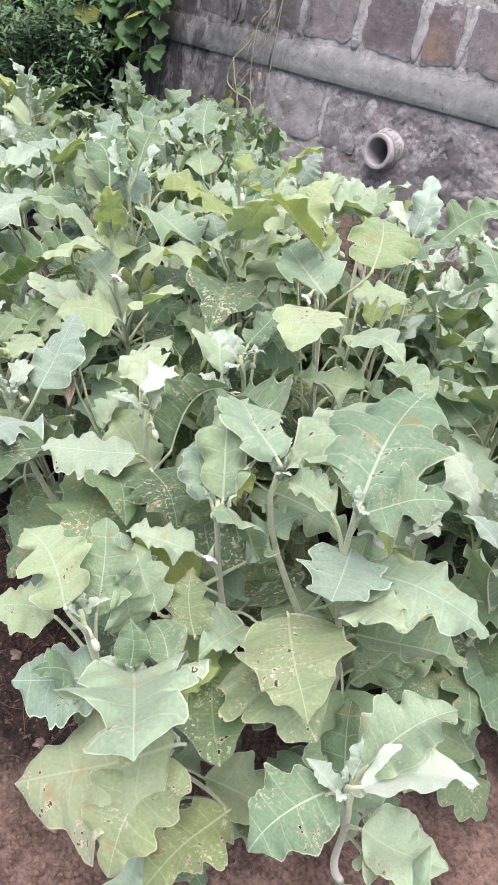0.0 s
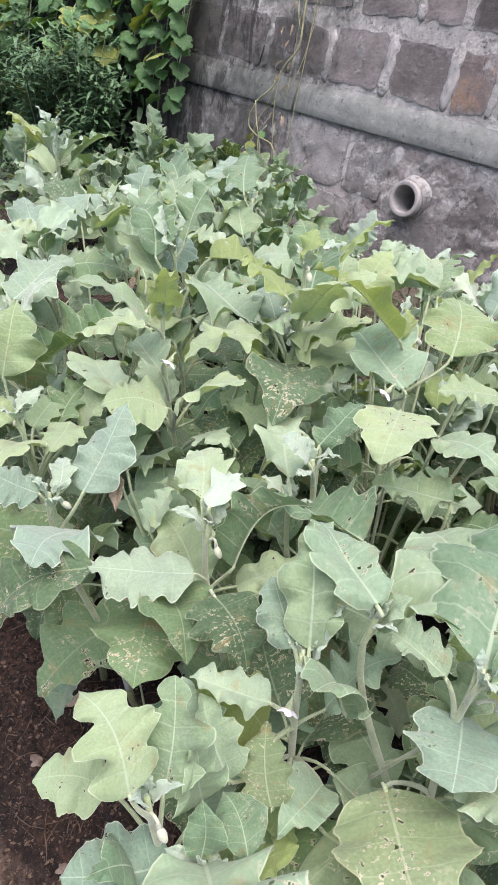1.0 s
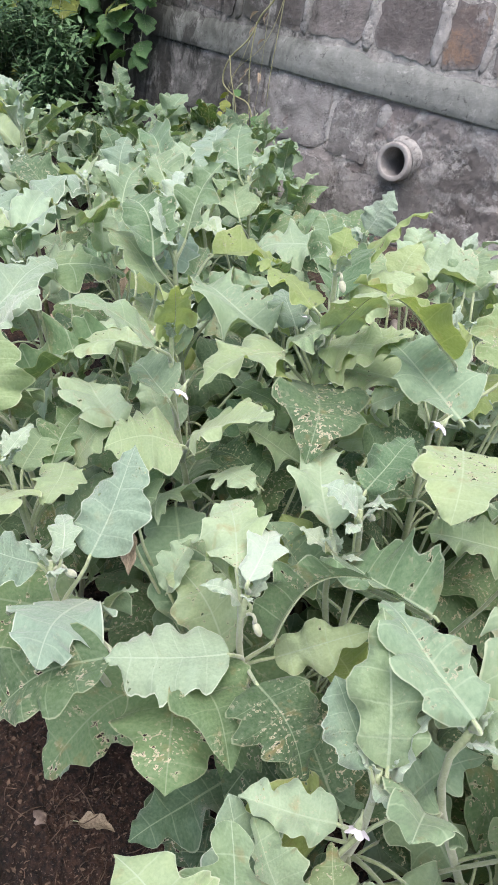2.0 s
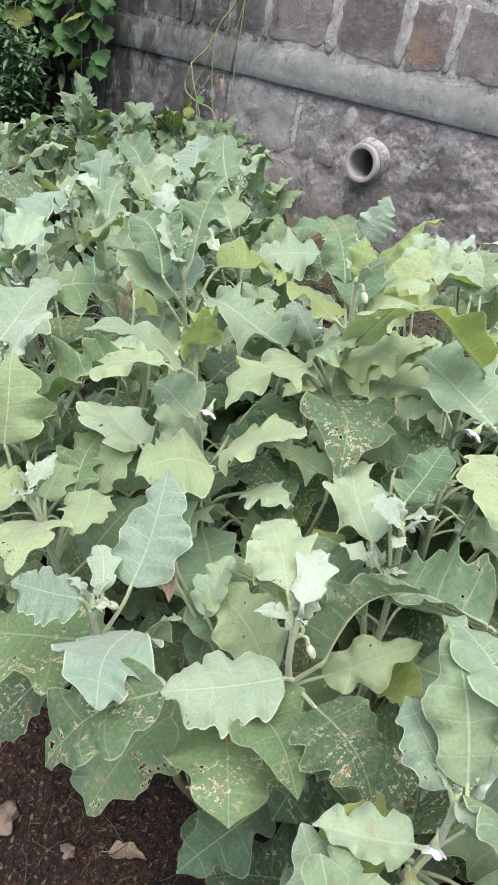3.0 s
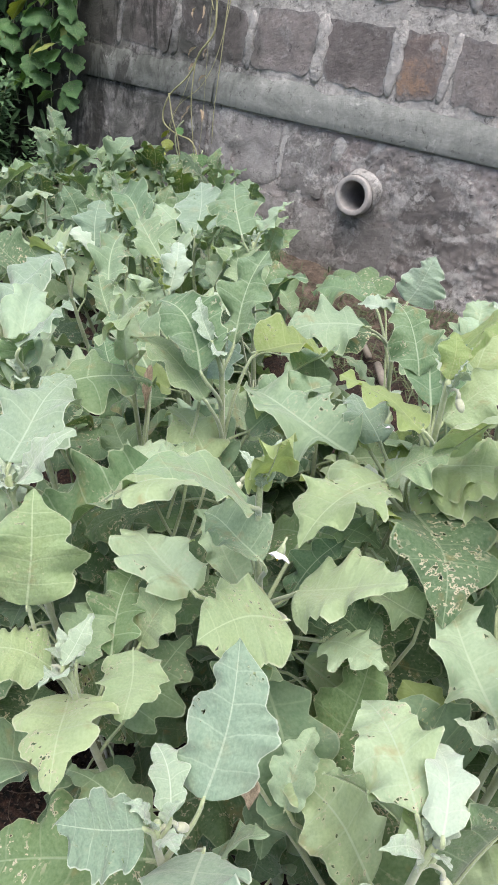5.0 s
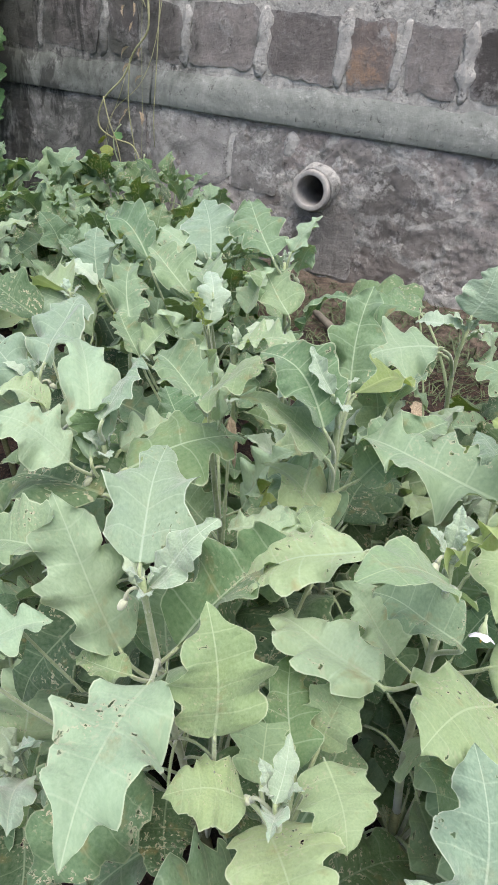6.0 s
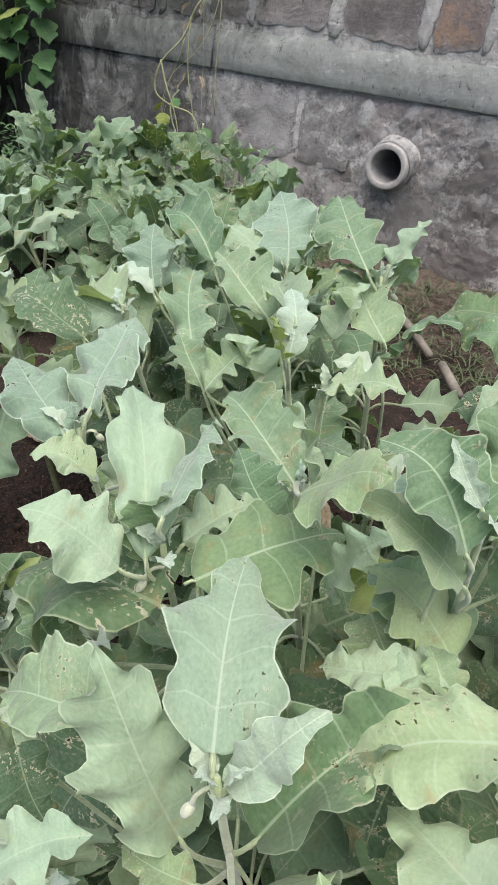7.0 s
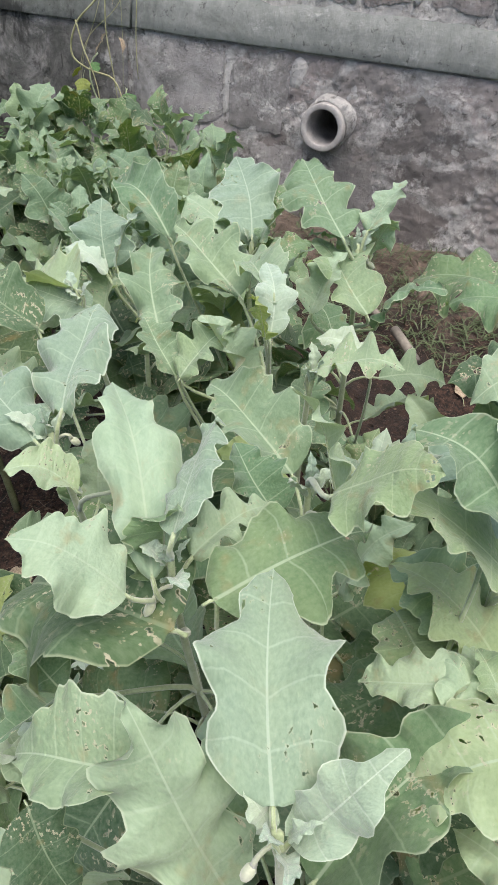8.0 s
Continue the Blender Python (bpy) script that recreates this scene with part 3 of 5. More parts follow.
def eggplant(root, shoots, leaves=(), flowers=(), seed=0, low=17, mids=None, reach=1.0, dull=0.0, label=""):
    """A plant from its root (x, y): a stem forking to the shoot tips (x, y, z); leaves as rows of foot, tip, roll, width and kind;
    then small leaves about each tip and broad old leaves low on the stem."""
    rnd = random.Random(seed)
    plant = new("eggplant")
    plant.location = (root[0], root[1], 0)
    inv = Matrix.Translation((-root[0], -root[1], 0))
    tagged(plant, label or "tall eggplant bush with downy grey-green lobed leaves in soil", "eggplant plant", "eggplants in the bed")
    mids = (2 if leaves else 4) if mids is None else mids
    cx = sum(s[0] for s in shoots) / len(shoots)
    cy = sum(s[1] for s in shoots) / len(shoots)
    cz = max(s[2] for s in shoots)
    fork = Vector((root[0] * 0.6 + cx * 0.4, root[1] * 0.6 + cy * 0.4, 0.34 * cz))
    bm = bmesh.new()
    trunk = bezier((root[0], root[1], -0.03), (root[0], root[1], 0.15 * cz), fork - Vector((0, 0, 0.1 * cz)), fork, 6)
    tube(bm, [inv @ p for p in trunk], [0.0085 - 0.0004 * k for k in range(7)], 8)
    part("stem", bm, WOODY, plant)
    lines = [trunk]
    for sx, sy, sz in shoots:
        tip = Vector((sx, sy, sz))
        bend = Vector((rnd.uniform(-0.03, 0.03), rnd.uniform(-0.03, 0.03), 0))
        line = bezier(fork, fork.lerp(tip, 0.35) + bend, tip - Vector((bend.x, bend.y, 0.12)), tip, 9)
        bm = bmesh.new()
        tube(bm, [inv @ p for p in line], [0.0058 - 0.0003 * k for k in range(10)], 7)
        part("branch", bm, STEM, plant)
        lines.append(line)
        # buds and half-open leaves at the tip
        n = 4
        a0 = rnd.uniform(0, 6.28)
        for k in range(n):
            a = a0 + k * 2.4
            ln = ((0.022 + 0.008 * k) if leaves else (0.050 + 0.020 * k)) * rnd.uniform(0.85, 1.15)
            el = radians(rnd.uniform(60, 82) - 10 * k)
            foot = tip + Vector((math.cos(a), math.sin(a), 0)) * 0.006 - Vector((0, 0, 0.006 * k))
            way = Vector((math.cos(a) * math.cos(el), math.sin(a) * math.cos(el), math.sin(el)))
            add_leaf(plant, inv, rnd.choice(DULLS if dull else YOUNGS), foot, foot + way * ln, rnd.uniform(-20, 20), rnd.uniform(0.7, 0.95))
        a0 = rnd.uniform(0, 6.28)
        for k in range(mids):
            q = (0.62 if leaves else 0.86) - 0.13 * k + rnd.uniform(-0.04, 0.04)
            p = line[max(0, min(9, round(q * 9)))]
            a = a0 + k * 2.25 + rnd.uniform(-0.3, 0.3)
            ln = rnd.uniform(0.09, 0.14) * reach
            el = radians(rnd.uniform(25, 65) - 15 * k + (10 if dull else 0))
            out = Vector((math.cos(a), math.sin(a), 0))
            foot = p + out * 0.035 * reach + Vector((0, 0, 0.02))
            way = (out * math.cos(el) + Vector((0, 0, math.sin(el)))).normalized()
            bm = bmesh.new()
            tube(bm, [inv @ q for q in bezier(p, p + out * 0.012 + Vector((0, 0, 0.014)), foot - way * 0.01, foot + way * 0.004, 4)], [0.0025, 0.0022, 0.0020, 0.0019, 0.0018], 5)
            part("leaf_stalk", bm, STEM, plant)
            add_leaf(plant, inv, rnd.choice(OLDS if rnd.random() < dull else LIMES if rnd.random() < 0.14 * (dull == 0) else DULLS if dull else BLADES), foot, foot + way * ln, rnd.uniform(-35, 35), rnd.uniform(0.85, 1.1))
    top = (0.72 if leaves else 0.8) * cz
    if leaves:
        for sx, sy, sz in shoots[:1]:
            for _ in range(1):
                add_bud(plant, inv, (sx, sy, sz - rnd.uniform(0.01, 0.04)), rnd)
    for k in range(low):
        line = rnd.choice(lines)
        p = line[rnd.randrange(1, len(line) - 2)]
        a = k * 2.4 + rnd.uniform(-0.5, 0.5)
        ln = rnd.uniform(0.10, 0.17) * reach
        el = radians(rnd.uniform(-55, 0))
        out = Vector((math.cos(a), math.sin(a), 0))
        foot = p + out * 0.055
        foot.z = min(max(foot.z + 0.015, 0.13 + rnd.uniform(0, 0.1)), top * rnd.uniform(0.75, 1.0))
        way = out * math.cos(el) + Vector((0, 0, math.sin(el)))
        tip = foot + way * ln
        tip.z = max(tip.z, 0.035)
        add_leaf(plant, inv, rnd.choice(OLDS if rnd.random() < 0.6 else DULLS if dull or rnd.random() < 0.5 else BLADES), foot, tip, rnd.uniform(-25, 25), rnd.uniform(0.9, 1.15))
        at = min(line, key=lambda q: (q - foot - Vector((0, 0, -0.03))).length)
        bm = bmesh.new()
        tube(bm, [inv @ q for q in bezier(at, at.lerp(foot, 0.4) + Vector((0, 0, 0.02)), foot - way * 0.02, foot + way * 0.004, 4)], [0.0025, 0.0022, 0.0020, 0.0019, 0.0018], 5)
        part("leaf_stalk", bm, STEM, plant)
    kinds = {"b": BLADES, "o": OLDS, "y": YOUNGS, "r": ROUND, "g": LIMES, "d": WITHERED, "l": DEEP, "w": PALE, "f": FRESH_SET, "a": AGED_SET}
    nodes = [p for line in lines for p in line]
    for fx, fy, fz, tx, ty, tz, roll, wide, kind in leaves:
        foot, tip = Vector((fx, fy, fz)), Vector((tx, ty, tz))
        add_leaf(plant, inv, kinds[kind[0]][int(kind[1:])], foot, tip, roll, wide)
        # its stalk climbs from a lower joint of a branch to the foot of the blade
        back = (foot - tip) * 0.10
        lower = [p for p in nodes if foot.z - p.z > 0.75 * math.hypot(p.x - foot.x, p.y - foot.y) + 0.012]
        if not lower or min((p - foot).length for p in lower) > 0.2:
            lower = [p for p in nodes if (p - foot).length < 0.12 and p.z < foot.z + 0.01] or [trunk[2]]
        if lower:
            at = min(lower, key=lambda p: (p - foot).length)
            up = Vector((0, 0, 0.45 * (foot.z - at.z)))
            bm = bmesh.new()
            path = bezier(at, at + up * 0.6 + (foot - at) * 0.12, foot + back * 1.6 - up * 0.25, foot + (tip - foot) * 0.02, 7)
            tube(bm, [inv @ p for p in path], [0.0034, 0.0030, 0.0028, 0.0026, 0.0024, 0.0022, 0.0021, 0.0020], 6)
            part("leaf_stalk", bm, STEM, plant)
    for k, (x, y, z, dx, dy, dz) in enumerate(flowers):
        add_flower(plant, inv, (x, y, z), (dx, dy, dz), seed=seed + k)
    return plant


# ------------------------------------------------------------------ ground
def axis_steps(a, b, fine, far):
    out = [a + (b - a) * i / fine for i in range(fine + 1)]
    d = (b - a) / fine
    lo, hi = a, b
    while hi < far:
        d *= 1.6
        lo, hi = lo - d, hi + d
        out = [lo] + out + [hi]
    return out


def ground_height(x, y):
    """The bed, and behind the wall the terrace that it holds up."""
    near = 1.0 if abs(x) < 6 and -6 < y < 4 else 0.0
    z = 0.030 * noise.noise((x * 1.3, y * 1.3, 0.0)) + 0.016 * noise.noise((x * 5.5, y * 5.5, 3.0)) + 0.011 * noise.noise((x * 17, y * 17, 5.0)) + 0.005 * noise.noise((x * 43, y * 43, 7.0))
    bank = max(0.0, min(1.0, (y - 0.30) / 0.20))
    return (z + 0.03 * max(0.0, min(1.0, (y + 0.5) * 2.0))) * near * (1 - bank) + 1.42 * bank


bm = bmesh.new()
xs, ys = axis_steps(-2.4, 3.4, 360, 300), axis_steps(-3.2, 0.6, 240, 300)
rows = [[bm.verts.new((x, y, ground_height(x, y))) for x in xs] for y in ys]
for r0, r1 in zip(rows, rows[1:]):
    for k in range(len(xs) - 1):
        bm.faces.new((r0[k], r0[k + 1], r1[k + 1], r1[k]))
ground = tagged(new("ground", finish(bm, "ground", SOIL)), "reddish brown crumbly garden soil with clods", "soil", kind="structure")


# ------------------------------------------------------------------ retaining wall
def box(bm, x0, x1, y0, y1, z0, z1):
    vs = [bm.verts.new(p) for p in ((x0, y0, z0), (x1, y0, z0), (x1, y1, z0), (x0, y1, z0), (x0, y0, z1), (x1, y0, z1), (x1, y1, z1), (x0, y1, z1))]
    for q in ((0, 3, 2, 1), (4, 5, 6, 7), (0, 1, 5, 4), (1, 2, 6, 5), (2, 3, 7, 6), (3, 0, 4, 7)):
        bm.faces.new([vs[i] for i in q])


PX, PZ = 0.749, 0.688  # mouth of the drain pipe
bm = bmesh.new()
HX0, HX1, HZ0, HZ1 = PX - 0.062, PX + 0.062, PZ - 0.062, PZ + 0.062
for x0, x1, z0, z1 in ((-14.0, HX0, 0.1, 1.9), (HX1, 14.0, 0.1, 1.9), (HX0, HX1, 0.1, HZ0), (HX0, HX1, HZ1, 1.9)):
    box(bm, x0, x1, 0.0, 0.45, z0, z1)
wall = tagged(new("wall_north", finish(bm, "wall_north", MORTAR, False)), "leaning stone retaining wall with pale lime mortar joints", "stone wall", kind="structure")
wall.matrix_world = FRAME


def stone_mesh(name, w, h, seed, mat, proud=0.012, corner=0.02, rough=0.006, depth=0.05, nx=9, nz=7):
    """A roughly dressed block seen from its face: rounded corners, uneven face, sides running into the wall."""
    rnd = random.Random(seed)
    bm = bmesh.new()
    skew = [rnd.uniform(-0.012, 0.012) for _ in range(4)]
    off = rnd.uniform(0, 50)
    grid, near = [], {}
    edge_map = bm.loops.layers.uv.new("Edge")
    for j in range(nz + 1):
        row = []
        for i in range(nx + 1):
            a, b = i / nx * 2 - 1, j / nz * 2 - 1
            x = a * w / 2 + (skew[0] * b if a < 0 else skew[1] * b) * abs(a)
            z = b * h / 2 + (skew[2] * a if b < 0 else skew[3] * a) * abs(b)
            if abs(a) == 1 or abs(b) == 1:
                n1 = noise.noise((x * 22 + off, z * 22, 1.7)) + 0.5 * noise.noise((x * 60 + off, z * 60, 3.7))
                x -= (a if abs(a) == 1 else 0) * n1 * 0.013
                z -= (b if abs(b) == 1 else 0) * n1 * 0.013
            if abs(a) == 1 and abs(b) == 1:
                x, z = x - a * corner * 0.3, z - b * corner * 0.3
            edge = max(abs(a), abs(b)) == 1
            y = -proud + rough * (1.5 * noise.noise((x * 14 + off, 0, z * 14)) + 0.9 * noise.noise((x * 37 + off, 2, z * 37))) + (proud * 0.4 if edge else 0.0)
            row.append(bm.verts.new((x, min(y, -0.0015), z)))
            near[row[-1]] = max(0.0, 1 - min((1 - abs(a)) * w, (1 - abs(b)) * h) / 2 / 0.035)
        grid.append(row)
    for r0, r1 in zip(grid, grid[1:]):
        for k in range(nx):
            bm.faces.new((r0[k], r0[k + 1], r1[k + 1], r1[k]))
    for f in bm.faces:
        for l in f.loops:
            l[edge_map].uv = (near[l.vert], 0)
    loop = grid[0] + [r[-1] for r in grid[1:]] + grid[-1][-2::-1] + [r[0] for r in grid[-2:0:-1]]
    back = [bm.verts.new((v.co.x * 0.97, depth, v.co.z * 0.97)) for v in loop]
    loop = [bm.verts.new(v.co) for v in loop]
    n = len(loop)
    for k in range(n):
        bm.faces.new((loop[k], back[k], back[(k + 1) % n], loop[(k + 1) % n]))
    return finish(bm, name, mat)


def lay_stone(x0, x1, z0, z1, seed, mat, proud=0.012, rough=0.006, label=""):
    ob = new("stone", stone_mesh("stone", x1 - x0, z1 - z0, seed, mat, proud, rough=rough))
    ob.parent = wall
    ob.location = ((x0 + x1) / 2, 0, (z0 + z1) / 2)
    return tagged(ob, label)


# worn render over the lower wall, uneven, open at the pipe
bm = bmesh.new()
gx = [-1.9 + 0.0075 * i for i in range(561)]
gz = [0.16 + 0.0075 * i for i in range(98)]


def crust(x, z):
    """How far the render stands out: broad swells, and lumps of thrown mortar in patches."""
    lump = max(0.0, noise.noise((x * 4.2, 8.1, z * 4.2)) - 0.02) * max(0.0, 0.7 * noise.noise((x * 33, 3.0, z * 33)) + 0.2 + 0.8 * noise.noise((x * 66, 9.0, z * 66)))
    return 0.003 + 0.010 * abs(noise.noise((x * 5, 1.3, z * 5))) + 0.006 * noise.noise((x * 17, 4.1, z * 17)) + 0.004 * noise.noise((x * 41, 2.2, z * 41)) + 0.016 * lump


cells = [[bm.verts.new((x, -crust(x, z), z)) for x in gx] for z in gz]
for r0, r1, za, zb in zip(cells, cells[1:], gz, gz[1:]):
    for i in range(560):
        if math.hypot((gx[i] + gx[i + 1]) / 2 - PX, (za + zb) / 2 - PZ) > 0.078:
            bm.faces.new((r0[i], r0[i + 1], r1[i + 1], r1[i]))
part("worn_render", bm, RENDER, wall, "stained uneven cement render between the lower stones")


# cement band along the wall, in two lengths that meet at x = 0
def band(x0, x1, seed):
    bm = bmesh.new()
    prof = ((0.02, 0.893), (-0.019, 0.894), (-0.021, 0.897), (-0.020, 0.93), (-0.018, 0.962), (-0.016, 0.988), (-0.004, 1.014), (0.004, 1.034), (0.02, 1.044))
    n = int((x1 - x0) / 0.03)
    rings = []
    for i in range(n + 1):
        x = x0 + (x1 - x0) * i / n
        ring = []
        for k, (y, z) in enumerate(prof):
            w = (0.006 if k > 5 else 0.0018) * noise.noise((x * 9 + seed, z * 20, 0)) + 0.004 * noise.noise((x * 2.2 + seed, z * 5, 4))
            top = (0.012 * noise.noise((x * 12 + seed, 7, 0)) + 0.008 * noise.noise((x * 31, 9, 1))) if k >= 6 else 0.0
            low = 0.003 * noise.noise((x * 6 + seed, 3, 2)) if k <= 2 else 0.0
            ring.append(bm.verts.new((x, y + (w if 0 < k < 8 else 0), z + top + low)))
        rings.append(ring)
    for a, b in zip(rings, rings[1:]):
        for k in range(len(prof) - 1):
            bm.faces.new((a[k], b[k], b[k + 1], a[k + 1]))
    bm.faces.new(rings[0])
    bm.faces.new(rings[-1][::-1])
    bmesh.ops.recalc_face_normals(bm, faces=bm.faces)
    return part("cement_band", bm, BAND, wall, "grey cement band along the stone wall")


band(-14.0, -0.004, 1.0)
band(0.004, 14.0, 9.0)


# drain pipe: a thick cement pipe whose mouth stands a little out of the wall
def ring_tube(bm, prof, sides=40):
    rings = []
    for r, y in prof:
        rings.append([bm.verts.new((r * math.cos(2 * math.pi * k / sides), y, r * math.sin(2 * math.pi * k / sides))) for k in range(sides)])
    for a, b in zip(rings, rings[1:]):
        for k in range(sides):
            bm.faces.new((a[k], b[k], b[(k + 1) % sides], a[(k + 1) % sides]))
    return rings


bm = bmesh.new()
ring_tube(bm, [(0.074, 0.04), (0.0745, -0.02), (0.0745, -0.054), (0.0735, -0.057), (0.071, -0.058), (0.0585, -0.058), (0.0560, -0.0565), (0.0550, -0.052), (0.0545, 0.1), (0.0545, 0.42)])
for v in bm.verts:
    v.co += Vector((1, 0.6, 1)) * 0.0018 * noise.noise(v.co * 26)
bmesh.ops.recalc_face_normals(bm, faces=bm.faces)
pipe = tagged(new("drain_pipe", finish(bm, "drain_pipe", PIPE)), "short round cement drain pipe sticking out of the wall", "drain pipe")
pipe.matrix_world = FRAME @ pose(PX, 0, PZ)
bm = bmesh.new()
ring_tube(bm, [(0.073, -0.004), (0.076, -0.014), (0.080, -0.010), (0.086, -0.002), (0.092, 0.012)], 36)
for v in bm.verts:
    r = math.hypot(v.co.x, v.co.z)
    s = 1 + 0.16 * noise.noise((v.co.x * 14, 3.3, v.co.z * 14)) * (r > 0.085) + 0.10 * (v.co.x + v.co.z) / r * (r > 0.085)
    v.co.x, v.co.z = v.co.x * s, v.co.z * s
    v.co.y -= 0.022 * max(0, (v.co.x * 0.7 + v.co.z * 0.7) / r) * (0.112 > r)
bmesh.ops.recalc_face_normals(bm, faces=bm.faces)
part("mortar_collar", bm, MORTAR, pipe, "rough mortar bedding round the pipe")


# courses above the band; the widths near the pipe follow the real joints
def course(z0, z1, joints, seed, gap=0.045, mat=STONE):
    for k, (a, b) in enumerate(zip(joints, joints[1:])):
        if b - a > 0.05:
            r = random.Random(seed + k)
            m = ORANGE if (abs(a - 0.783) < 0.01 and z0 < 1.1) else mat
            lay_stone(a + gap / 2, b - gap / 2, z0 + r.uniform(-0.004, 0.006), z1 + r.uniform(-0.006, 0.004), seed + k, m, r.uniform(0.002, 0.006) if mat is STONE else r.uniform(0.008, 0.013), 0.005 if mat is STONE else 0.006)


def joints_to(known, lo, hi, seed, wmin=0.20, wmax=0.31):
    r = random.Random(seed)
    out = list(known)
    while out[-1] < hi:
        out.append(out[-1] + r.uniform(wmin, wmax))
    while out[0] > lo:
        out.insert(0, out[0] - r.uniform(wmin, wmax))
    return out


course(1.052, 1.262, joints_to((-0.86, -0.56, -0.235, -0.05, 0.148, 0.47, 0.783, 0.99, 1.22, 1.47), -3.0, 3.6, 11), 1000)
course(1.335, 1.550, joints_to((-0.70, -0.43, -0.13, 0.24, 0.567, 0.78, 1.023, 1.33, 1.58), -3.0, 3.6, 12), 1100)
course(1.615, 1.820, joints_to((-0.76, -0.46, -0.11, 0.14, 0.44, 0.72, 1.03, 1.3), -3.0, 3.6, 13), 1200)
course(0.630, 0.876, joints_to((-0.95, -0.76, -0.66, -0.38, -0.01, 0.374, 0.615), -3.0, 0.61, 14), 1300, 0.026, LOWSTONE)
course(0.375, 0.600, joints_to((-0.60, -0.24, 0.11, 0.45, 0.66, 0.95), -3.0, 0.94, 16), 1500, 0.022, LOWSTONE)
course(0.150, 0.350, joints_to((-0.5, -0.12, 0.2, 0.5, 0.85, 1.2), -3.0, 3.6, 17), 1600, 0.022, LOWSTONE)


# beads of pale mortar that stand proud on upright joints
def bead(x, z0, z1, seed, w=0.014, lean=0.0, proud=0.012):
    bm = bmesh.new()
    n = max(4, int((z1 - z0) / 0.016))
    pts, rad = [], []
    for k in range(n + 1):
        q = k / n
        z = z0 + (z1 - z0) * q
        pts.append((x + lean * (q - 0.5) + 0.007 * noise.noise((z * 16 + seed, 0, 0)), -0.002, z))
        rad.append(max(0.003, w * (0.85 + 0.5 * noise.noise((z * 21 + seed * 1.7, 5, 0))) * min(1, 4 * q + 0.35, 4 * (1 - q) + 0.35)))
    rings = tube(bm, pts, rad, 8)
    for v in bm.verts:
        v.co.y = max(-proud, v.co.y * 0.35) + 0.003 * noise.noise(v.co * 75)
        v.co.x += 0.010 * noise.noise(v.co * 38 + Vector((seed, 0, 0))) + 0.004 * noise.noise(v.co * 90)
    part("mortar_bead", bm, BEAD, wall)


for k, (x, z0, z1, w, lean) in enumerate(((0.148, 1.04, 1.25, 0.017, 0.012), (0.472, 1.04, 1.27, 0.022, 0.016), (0.784, 1.04, 1.285, 0.022, 0.010), (1.22, 1.04, 1.28, 0.020, 0.0), (-0.235, 1.04, 1.23, 0.016, 0.02),
                                          (-0.56, 1.04, 1.25, 0.015, 0.02), (0.374, 0.66, 0.865, 0.016, 0.014), (0.625, 0.775, 0.875, 0.024, 0.03), (0.83, 0.735, 0.865, 0.016, -0.01), (-0.66, 0.68, 0.80, 0.014, 0.0),
                                          (-0.01, 0.67, 0.87, 0.009, 0.0), (0.567, 1.33, 1.54, 0.018, 0.0), (1.023, 1.33, 1.54, 0.018, 0.0), (-0.76, 0.66, 0.87, 0.012, 0.0), (0.99, 1.05, 1.27, 0.014, 0.03))):
    bead(x, z0, z1, k * 3.1, w * 1.55, lean, 0.009)


# ------------------------------------------------------------------ eggplants in the bed: root, shoot tips, leaves (foot, tip, roll, width, kind), flowers
eggplant((2.16, -2.10), [(2.177, -2.191, 0.687)],
    leaves=[
    (2.171, -2.196, 0.686, 2.109, -2.169, 0.718, 0, 0.95, "w4"),
    (2.155, -2.297, 0.553, 2.085, -2.265, 0.613, 0, 0.9, "w0"),
    (2.182, -2.286, 0.569, 2.114, -2.265, 0.616, 0, 0.9, "b1"),
        (2.182, -2.187, 0.688, 2.109, -2.111, 0.758, 10, 1, "b4"),
        (2.189, -2.186, 0.674, 2.190, -2.136, 0.727, 35, 0.8, "y5"),
        (2.168, -2.217, 0.612, 2.093, -2.262, 0.618, 0, 1, "b5"),
        (2.224, -2.265, 0.548, 2.171, -2.223, 0.590, 0, 1.1, "a4"),
        (2.318, -2.118, 0.664, 2.353, -2.193, 0.671, 0, 1.5, "w4"),
        (2.235, -2.196, 0.516, 2.245, -2.276, 0.541, 0, 1.1, "b0"),
        (2.269, -2.227, 0.510, 2.406, -2.253, 0.541, 0, 1.1, "a2"),
    ],
    flowers=[(2.181, -2.202, 0.607, 0.32, -0.78, -0.25)], seed=1, low=12)
eggplant((2.32, -2.04), [(2.326, -2.124, 0.741), (2.217, -2.136, 0.729)],
    leaves=[
        (2.320, -2.121, 0.742, 2.272, -1.946, 0.777, 0, 1, "l2"),
        (2.300, -2.105, 0.744, 2.173, -1.988, 0.712, 0, 1.1, "b2"),
        (2.332, -2.128, 0.739, 2.394, -2.072, 0.766, -15, 1, "l0"),
        (2.219, -2.132, 0.712, 2.233, -2.109, 0.749, 0, 1.2, "r1"),
        (2.297, -2.136, 0.718, 2.226, -2.132, 0.713, 0, 0.8, "b7"),
        (2.216, -2.141, 0.747, 2.097, -2.088, 0.737, 0, 1, "b3"),
        (2.335, -2.113, 0.642, 2.482, -2.075, 0.627, 0, 1, "b6"),
        (2.337, -2.096, 0.509, 2.462, -2.037, 0.517, 0, 1.1, "b8"),
        (2.297, -2.187, 0.588, 2.406, -2.278, 0.608, 0, 1.05, "a3"),
        (2.269, -1.922, 0.752, 2.183, -1.909, 0.758, 0, 1.1, "b11"),
    ],
    flowers=[], seed=2, low=9)
